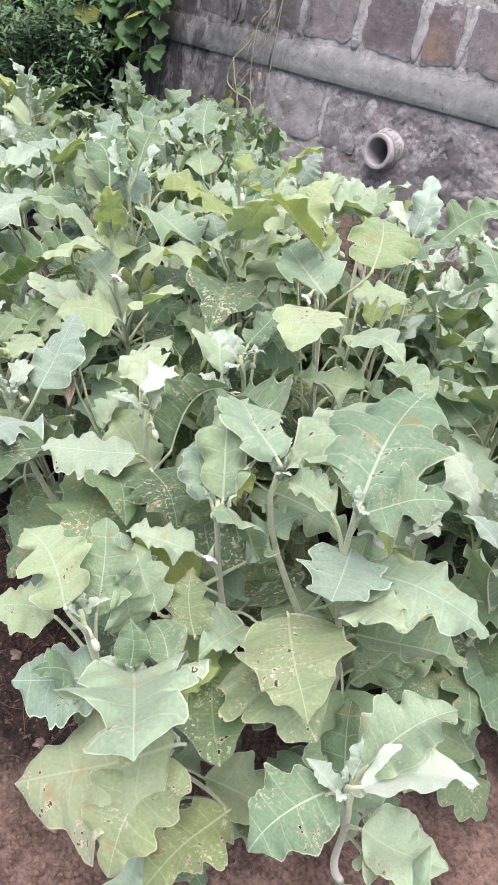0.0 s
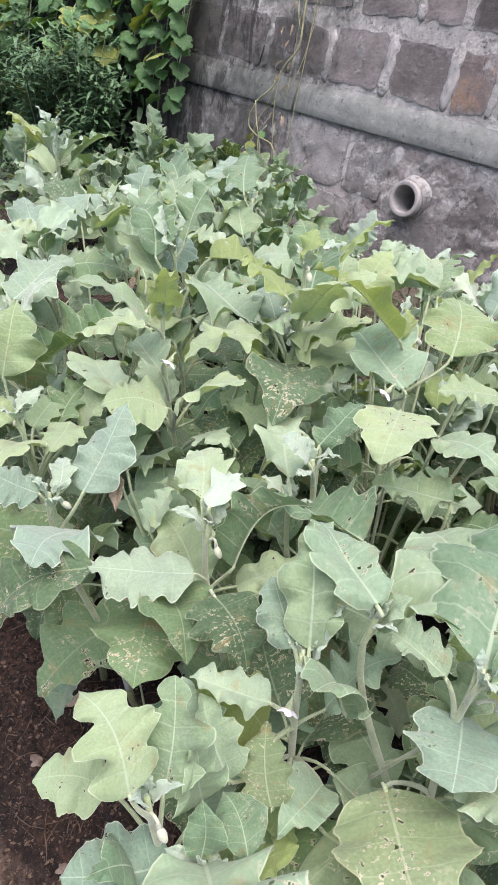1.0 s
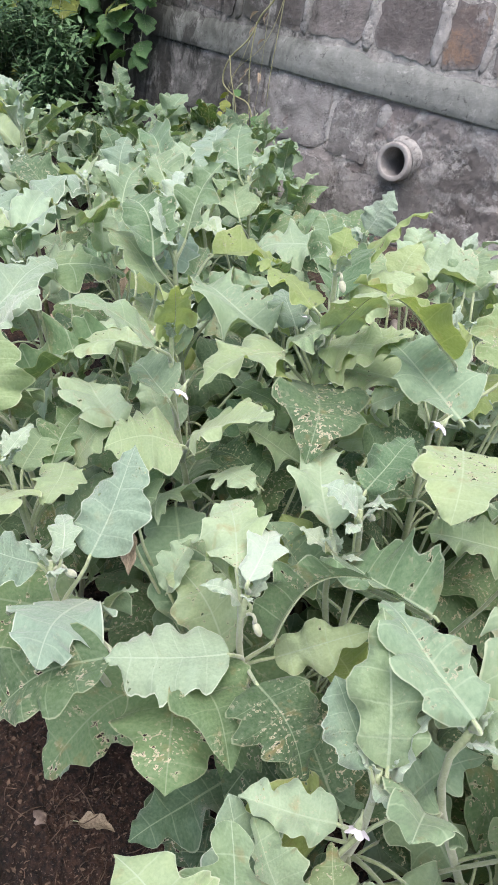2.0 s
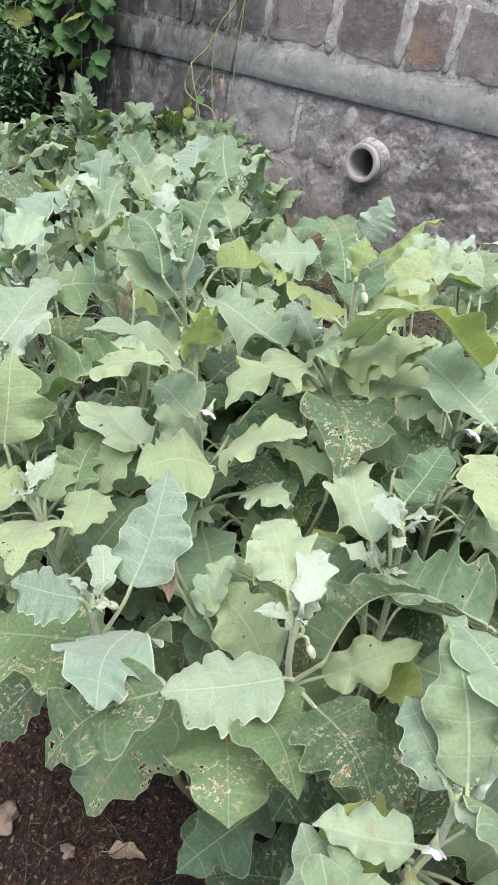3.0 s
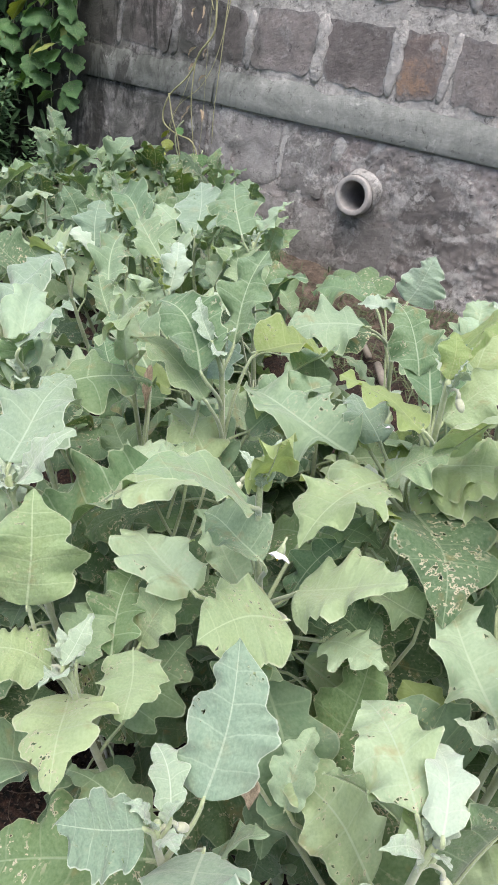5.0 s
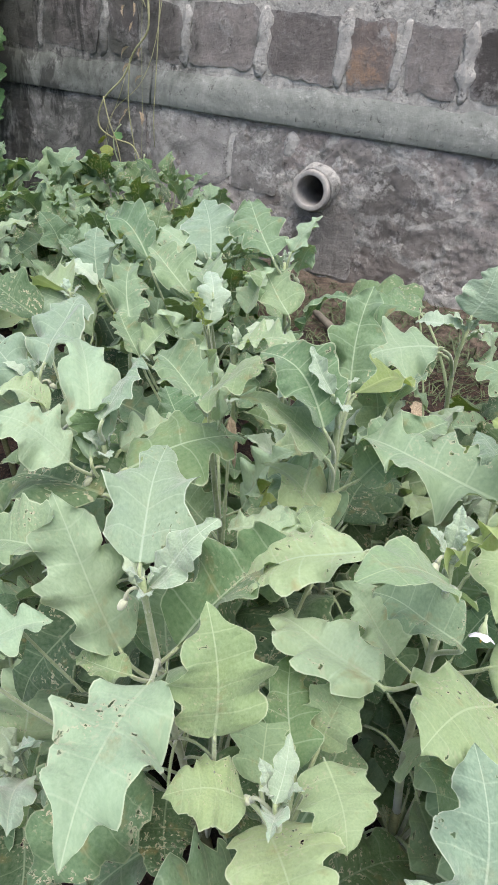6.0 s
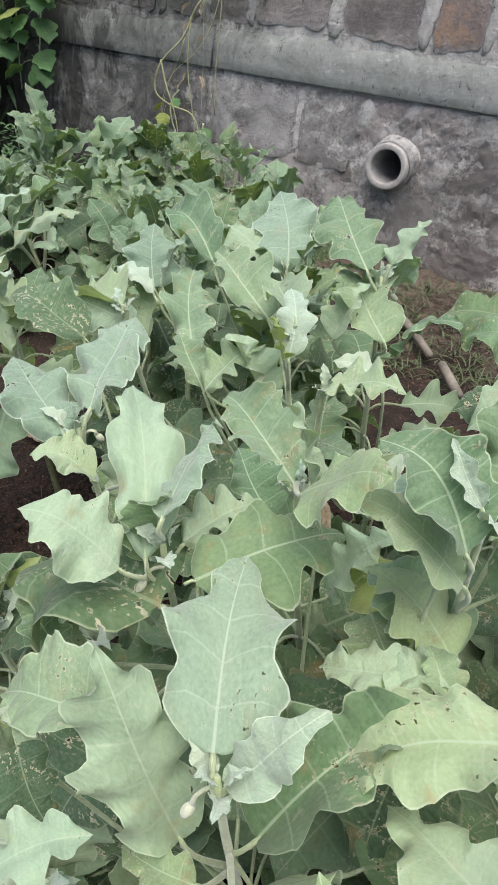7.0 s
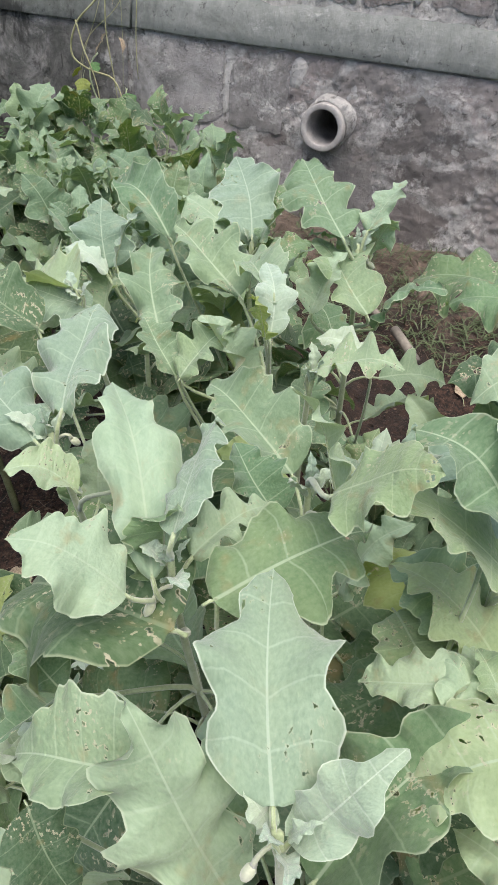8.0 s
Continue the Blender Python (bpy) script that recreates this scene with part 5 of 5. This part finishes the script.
def weed_shrub(x, y, h, spread, seed, n_stems=7, leaf=0.052, label=""):
    rnd = random.Random(seed)
    shrub = tagged(new("weed_shrub"), label or "dark green bushy weed with many narrow leaves by the wall", "weed")
    shrub.location = (x, y, 0)
    for s in range(n_stems):
        a = rnd.uniform(0, 6.28)
        r = spread * rnd.uniform(0.2, 1.0)
        hh = h * rnd.uniform(0.6, 1.0)
        line = bezier((0, 0, -0.02), (0.2 * r * math.cos(a), 0.2 * r * math.sin(a), 0.4 * hh), (0.7 * r * math.cos(a), 0.7 * r * math.sin(a), 0.75 * hh), (r * math.cos(a), r * math.sin(a), hh), 10)
        bm = bmesh.new()
        tube(bm, line, [0.004 - 0.0003 * k for k in range(11)], 5)
        part("stem", bm, STEM, shrub)
        bm = bmesh.new()
        for k in range(130):
            q = rnd.uniform(1.2, 9.99)
            i = int(q)
            p = line[i].lerp(line[i + 1], q - i)
            b = rnd.uniform(0, 6.28)
            off = Vector((math.cos(b), math.sin(b), rnd.uniform(-0.1, 0.5))) * rnd.uniform(0.0, 0.07)
            way = Vector((math.cos(b), math.sin(b), rnd.uniform(-0.2, 0.9)))
            blade_strip(bm, p + off, way, leaf * rnd.uniform(0.7, 1.4), leaf * 0.46, rnd.uniform(0, 0.5))
        part("foliage", bm, WEED, shrub)
    return shrub


weed_shrub(-0.98, -0.36, 0.66, 0.20, 1, 12)
weed_shrub(-1.22, -0.28, 0.86, 0.24, 2, 14)
weed_shrub(-1.45, -0.40, 0.76, 0.26, 3, 12)
weed_shrub(-0.72, -0.22, 0.30, 0.16, 4, 7, 0.032)
weed_shrub(-1.75, -0.50, 0.70, 0.28, 5, 12)
weed_shrub(-2.1, -0.36, 0.86, 0.32, 6, 14)
weed_shrub(-0.50, -0.20, 0.22, 0.18, 7, 7, 0.028)
weed_shrub(-2.5, -0.5, 0.9, 0.35, 8, 14)
weed_shrub(-1.0, -0.75, 0.34, 0.2, 9, 8, 0.034)
weed_shrub(-1.4, -0.95, 0.40, 0.25, 10, 9, 0.036)


# creeper: broad lobed leaves on thin runners hanging over the wall
CREEP = [leaf_mesh("leaf", 500 + k, CREEPER, 2.2, 0.30, 0.25, 0.15, 0.05, petiole=0.5, width=0.52, rows=14, cols=4) for k in range(4)]
CREEP_PALE = [leaf_mesh("leaf", 520 + k, CREEPER_PALE, 2.2, 0.28, 0.25, 0.15, 0.05, petiole=0.5, width=0.52, rows=14, cols=4) for k in range(3)]


def creeper(runs, seed, per_run=9, size=0.085, pale=0.2, depth=0.10, label=""):
    """Runners given as (x, z) at the top and at the foot in the wall's frame, each set with hanging leaves."""
    rnd = random.Random(seed)
    plant = tagged(new("creeper"), label or "green gourd creeper hanging over the stone wall", "creeper")
    plant.matrix_world = FRAME
    for x0, z0, x1, z1 in runs:
        d = depth * rnd.uniform(0.5, 1.3)
        line = bezier((x0, -0.02, z0), (x0 + rnd.uniform(-0.1, 0.1), -d, z0 - 0.3 * (z0 - z1)), (x1 + rnd.uniform(-0.1, 0.1), -d * 1.4, z0 - 0.7 * (z0 - z1)), (x1, -d, z1), 12)
        bm = bmesh.new()
        tube(bm, line, [0.003] * 13, 5)
        part("runner", bm, STEM, plant)
        for k in range(per_run):
            p = line[rnd.randrange(1, 13)]
            a = rnd.uniform(-1.3, 1.3)
            foot = p + Vector((0.04 * math.sin(a), -rnd.uniform(0.01, 0.07), rnd.uniform(-0.03, 0.03)))
            way = Vector((0.8 * math.sin(a), -rnd.uniform(0.1, 0.6), -rnd.uniform(0.3, 1.0))).normalized()
            ob = new("leaf", rnd.choice(CREEP_PALE if rnd.random() < pale else CREEP))
            ob.parent = plant
            ob.matrix_basis = leaf_matrix(foot, foot + way * size * rnd.uniform(0.7, 1.25), rnd.uniform(-30, 30), 1.0)
    return plant


creeper([(-0.80, 1.62, -0.84, 0.78), (-0.95, 1.65, -0.92, 0.70), (-1.08, 1.62, -1.02, 0.80), (-0.88, 1.6, -0.78, 1.02), (-1.16, 1.6, -1.16, 0.7)], 1, 18, 0.105, 0.05, 0.08)
creeper([(-1.95, 1.6, -1.85, 0.42), (-2.1, 1.6, -2.0, 0.55), (-2.3, 1.6, -2.2, 0.5)], 2, 16, 0.12, 0.75, 0.3, label="yellowing creeper trailing down the wall")
creeper([(-2.25, 1.6, -2.2, 0.4), (-2.4, 1.6, -2.35, 0.35), (-2.6, 1.6, -2.55, 0.3), (-2.8, 1.6, -2.7, 0.4), (-1.75, 1.6, -1.72, 0.6), (-1.55, 1.62, -1.6, 0.6), (-3.0, 1.6, -3.0, 0.3), (-1.35, 1.6, -1.4, 0.8), (-1.28, 1.6, -1.3, 0.7)], 3, 30, 0.115, 0.14, 0.2)
creeper([(-0.14, 0.80, -0.10, 0.58), (-0.02, 0.70, 0.0, 0.56)], 4, 6, 0.05, 0.1, 0.05, label="small green climber at the foot of the dry vine")

# dense small ivy against the far stretch of the wall
rnd = random.Random(9)
bm = bmesh.new()
for k in range(3600):
    x = rnd.uniform(-3.6, -1.02)
    z = rnd.uniform(0.25, 1.85)
    if x > -1.3 and rnd.random() < (x + 1.3) / 0.3:
        continue
    a = rnd.uniform(-1.6, 1.6)
    blade_strip(bm, (x, -rnd.uniform(0.015, 0.10), z), (math.sin(a), -rnd.uniform(0.1, 0.8), -math.cos(a) * 0.9 + 0.2), rnd.uniform(0.05, 0.085), rnd.uniform(0.028, 0.05), rnd.uniform(0, 0.6))
ivy = tagged(new("ivy", finish(bm, "ivy", WEED)), "dense dark green ivy covering the far wall", "ivy", kind="stuff")
ivy.matrix_world = FRAME


# dry runner of a dead climber that hangs in front of the band
vine = tagged(new("dry_vine"), "dry straw-coloured climber hanging down the wall", "dry vine")
vine.matrix_world = FRAME
for k, (pts, r) in enumerate((
        (((0.03, -0.02, 1.80), (0.00, -0.05, 1.55), (0.012, -0.07, 1.31), (0.022, -0.07, 1.20), (0.018, -0.07, 1.14), (-0.046, -0.075, 1.075), (-0.083, -0.07, 0.98), (-0.19, -0.07, 0.90), (-0.225, -0.07, 0.82), (-0.215, -0.07, 0.775), (-0.13, -0.07, 0.745), (-0.045, -0.06, 0.74), (-0.01, -0.06, 0.66), (0.0, -0.06, 0.56)), 0.0061),
        (((-0.07, -0.02, 1.80), (-0.06, -0.05, 1.45), (-0.03, -0.06, 1.28), (0.015, -0.07, 1.21)), 0.0043),
        (((-0.19, -0.07, 0.90), (-0.165, -0.08, 0.827), (-0.13, -0.08, 0.766), (-0.10, -0.07, 0.66), (-0.12, -0.06, 0.55)), 0.0038),
        (((-0.06, -0.075, 1.05), (-0.08, -0.06, 0.873), (-0.05, -0.06, 0.76), (-0.03, -0.05, 0.60)), 0.0035),
        (((-0.02, -0.02, 1.8), (-0.03, -0.04, 1.3), (-0.02, -0.05, 1.0), (-0.012, -0.05, 0.82), (-0.02, -0.05, 0.62)), 0.0016),
        (((0.10, -0.02, 1.8), (0.08, -0.04, 1.4), (0.045, -0.05, 1.1), (-0.02, -0.06, 0.95), (-0.15, -0.07, 0.86), (-0.20, -0.06, 0.74), (-0.19, -0.06, 0.6)), 0.0022),
        (((-0.083, -0.07, 0.98), (-0.12, -0.06, 0.90), (-0.18, -0.06, 0.79), (-0.20, -0.05, 0.66)), 0.0018),
        (((0.05, -0.02, 1.8), (0.06, -0.05, 1.4), (0.05, -0.05, 1.05), (0.03, -0.04, 0.86), (0.045, -0.04, 0.70)), 0.0032))):
    bm = bmesh.new()
    path = []
    for a, b in zip(pts, pts[1:]):
        for q in range(4):
            p = Vector(a).lerp(Vector(b), q / 4)
            path.append(p + Vector((0.006 * noise.noise(p * 19), 0.006 * noise.noise(p * 23), 0)))
    for _ in range(3):
        path = [path[0]] + [(a + b * 2 + c) / 4 for a, b, c in zip(path, path[1:], path[2:])] + [path[-1]]
    tube(bm, path, [r * 0.75 * (1 - 0.4 * i / len(path)) for i in range(len(path))], 6)
    part("runner", bm, VINE, vine)
rnd = random.Random(4)
for k in range(16):
    p = Vector((rnd.uniform(-0.12, 0.07), -0.05, rnd.uniform(0.80, 1.5)))
    ob = new("withered_leaf", WITHERED[k % 3])
    ob.parent = vine
    ob.matrix_basis = leaf_matrix(p, p + Vector((rnd.uniform(-0.03, 0.03), -0.02, -rnd.uniform(0.03, 0.05))), rnd.uniform(-40, 40), 0.5)


# grass and litter: nobody could count it
def scatter(name, mat, boxes, seed, n, make, label, category, smooth=True):
    rnd = random.Random(seed)
    bm = bmesh.new()
    for k in range(n):
        x0, x1, y0, y1 = rnd.choice(boxes)
        x, y = rnd.uniform(x0, x1) + rnd.gauss(0, 0.12), rnd.uniform(y0, y1) + rnd.gauss(0, 0.05)
        if y > 0.04:
            continue
        make(bm, rnd, Vector((x, y, ground_height(x, y))))
    return tagged(new(name, finish(bm, name, mat, smooth)), label, category, kind="stuff")


def grass_make(bm, rnd, p):
    for _ in range(4):
        a = rnd.uniform(0, 6.28)
        q = p + Vector((rnd.uniform(-0.02, 0.02), rnd.uniform(-0.02, 0.02), 0))
        blade_strip(bm, q, (math.cos(a), math.sin(a), rnd.uniform(0.2, 1.8)), rnd.uniform(0.03, 0.10), 0.005, rnd.uniform(0.1, 0.9))


def straw_make(bm, rnd, p):
    if rnd.random() < 0.90:
        # a flat chip of leaf or bark, often a sliver
        a, r, thin = rnd.uniform(0, 6.28), 0.001 + 0.0042 * rnd.random() ** 2, rnd.uniform(0.2, 0.9)
        tilt = rnd.uniform(-0.9, 0.9)
        along, across = Vector((math.cos(a), math.sin(a), tilt * 0.5)), Vector((-math.sin(a), math.cos(a), rnd.uniform(-0.5, 0.5))) * thin
        ring = [bm.verts.new(p + Vector((0, 0, 0.005)) + (along * math.cos(k * 1.256) * rnd.uniform(0.6, 1.6) + across * math.sin(k * 1.256) * rnd.uniform(0.5, 1.2)) * r) for k in range(5)]
        bm.faces.new(ring)
        return
    a = rnd.uniform(0, 6.28)
    ln = rnd.choice((0.012, 0.018, 0.025, 0.035, 0.05, 0.075)) * rnd.uniform(0.8, 1.2)
    d = Vector((math.cos(a), math.sin(a), rnd.uniform(-0.1, 0.25))) * ln
    p = p + Vector((0, 0, 0.004))
    side = Vector((-d.y, d.x, 0)) * rnd.uniform(-0.22, 0.22)
    tube(bm, [p, p + d * 0.3 + side * 0.8 + Vector((0, 0, 0.003)), p + d * 0.65 + side + Vector((0, 0, 0.003)), p + d], [0.0008, 0.0009, 0.0008, 0.0005], 4)


ICO = [Vector(p).normalized() for p in ((0, 1, 1.618), (0, -1, 1.618), (0, 1, -1.618), (0, -1, -1.618), (1, 1.618, 0), (-1, 1.618, 0), (1, -1.618, 0), (-1, -1.618, 0), (1.618, 0, 1), (1.618, 0, -1), (-1.618, 0, 1), (-1.618, 0, -1))]
ICO_FACES = ((0, 1, 8), (0, 8, 4), (0, 4, 5), (0, 5, 10), (0, 10, 1), (3, 2, 9), (3, 9, 6), (3, 6, 7), (3, 7, 11), (3, 11, 2), (1, 6, 8), (8, 6, 9), (8, 9, 4), (4, 9, 2), (4, 2, 5), (5, 2, 11), (5, 11, 10), (10, 11, 7), (10, 7, 1), (1, 7, 6))


def clod_make(bm, rnd, p):
    r = rnd.choice((0.0012, 0.0015, 0.0018, 0.002, 0.0025, 0.003, 0.0035, 0.0045, 0.006)) * rnd.uniform(0.7, 1.3)
    if rnd.random() < 0.006:
        r *= 2.0
    sx, sy, sz = rnd.uniform(0.7, 1.5), rnd.uniform(0.7, 1.5), rnd.uniform(0.4, 0.8)
    vs = []
    for d in ICO:
        q = r * rnd.uniform(0.55, 1.3)
        vs.append(bm.verts.new(p + Vector((d.x * q * sx, d.y * q * sy, d.z * q * sz + r * 0.3))))
    for f in ICO_FACES:
        bm.faces.new([vs[i] for i in f])


scatter("grass", GRASS, [(0.5, 1.9, -0.30, 0.05), (0.7, 1.9, -0.55, -0.15), (0.6, 1.9, -0.6, 0.05), (0.6, 1.9, -0.6, 0.05), (-1.2, 0.2, -0.25, 0.02), (-2.2, -0.4, -0.9, -0.2), (-1.6, -0.2, -1.6, -0.8)], 11, 1100, grass_make, "thin green grass and small weeds on the soil", "grass")
scatter("litter", LITTER, [(1.5, 2.3, -2.6, -2.05), (1.5, 2.3, -2.6, -2.05), (0.5, 2.2, -0.7, 0.0), (0.4, 2.4, -1.4, -0.5), (1.0, 2.6, -2.5, -1.9), (0.2, 1.2, -1.7, -0.9)], 12, 11000, straw_make, "dry straw and twig litter on the soil", "litter")
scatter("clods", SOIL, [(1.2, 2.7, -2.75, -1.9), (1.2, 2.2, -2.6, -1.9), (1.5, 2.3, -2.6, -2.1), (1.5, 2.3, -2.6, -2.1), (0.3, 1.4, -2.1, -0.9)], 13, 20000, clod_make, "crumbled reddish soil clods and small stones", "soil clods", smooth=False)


def fallen_leaf(x, y, length, turn, seed):
    rnd = random.Random(seed)
    ob = new("dry_leaf", leaf_mesh("dry_leaf", seed, DRY, 2.4, 0.3, 0.5, 0.5, 0.09, petiole=0.25, width=0.26, rows=14, cols=3))
    z = ground_height(x, y) + 0.008
    ob.matrix_world = leaf_matrix((x, y, z), (x + math.cos(turn) * length, y + math.sin(turn) * length, z + 0.006), rnd.uniform(-15, 15), 1.0)
    return tagged(ob, "curled brown dry leaf lying on the soil", "dry leaf", "dry leaves on the soil")


for k, (x, y, ln, a) in enumerate(((1.77, -2.26, 0.065, 0.5), (1.90, -2.14, 0.07, 2.2), (1.66, -2.20, 0.05, 1.2), (1.30, -1.18, 0.08, 0.9), (1.22, -1.25, 0.07, 2.9), (0.98, -1.40, 0.07, 1.9), (0.72, -1.66, 0.06, 0.2), (1.45, -0.70, 0.09, 2.0), (1.05, -0.55, 0.07, 4.0), (0.42, -1.35, 0.07, 3.3))):
    fallen_leaf(x, y, ln, a, 600 + k)

# a weathered stick on the ground, with a paler piece broken off it
bm = bmesh.new()
tube(bm, [(0.93, -0.26, 0.03), (1.02, -0.335, 0.034), (1.10, -0.41, 0.03), (1.16, -0.47, 0.026)], [0.011, 0.013, 0.013, 0.012], 9)
for v in bm.verts:
    v.co += Vector((1, 1, 1)) * 0.003 * noise.noise(v.co * 40)
tagged(new("stick", finish(bm, "stick", plain("grey_wood", (0.09, 0.08, 0.066), (0.21, 0.19, 0.16), 18, 0.9, 90, 0.5, 0.004))), "weathered grey stick lying on the ground", "stick")
bm = bmesh.new()
tube(bm, [(1.205, -0.50, 0.028), (1.25, -0.56, 0.03), (1.30, -0.62, 0.026)], [0.014, 0.0145, 0.013], 10)
tagged(new("stick", finish(bm, "stick", plain("pale_wood", (0.11, 0.10, 0.085), (0.25, 0.228, 0.195), 18, 0.85, 90, 0.4, 0.003))), "grey weathered stick lying on the ground", "stick")


def field_stone(x, y, r, seed, flat=0.55):
    rnd = random.Random(seed)
    bm = bmesh.new()
    bmesh.ops.create_icosphere(bm, subdivisions=3, radius=r)
    for v in bm.verts:
        d = v.co.normalized()
        v.co = d * r * (0.8 + 0.45 * noise.noise(d * 1.4 + Vector((seed, 0, 0))) + 0.12 * noise.noise(d * 5 + Vector((0, seed, 0))))
        v.co.z *= flat
    ob = new("field_stone", finish(bm, "field_stone", STONEY))
    ob.location = (x, y, ground_height(x, y) + r * flat * 0.35)
    return tagged(ob, "rough grey-brown stone half sunk in the soil", "stone", "stones in the soil")


STONEY = plain("field_stone", (0.09, 0.065, 0.05), (0.24, 0.19, 0.155), 20, 0.9, 80, 0.7, 0.008)
for k, (x, y, r) in enumerate(((1.60, -2.34, 0.032), (2.02, -2.06, 0.030), (1.96, -2.13, 0.036), (1.72, -2.30, 0.014), (2.05, -2.42, 0.018), (1.98, -2.50, 0.016), (1.90, -2.36, 0.012), (2.12, -2.52, 0.02))):
    field_stone(x, y, r, 30 + k)
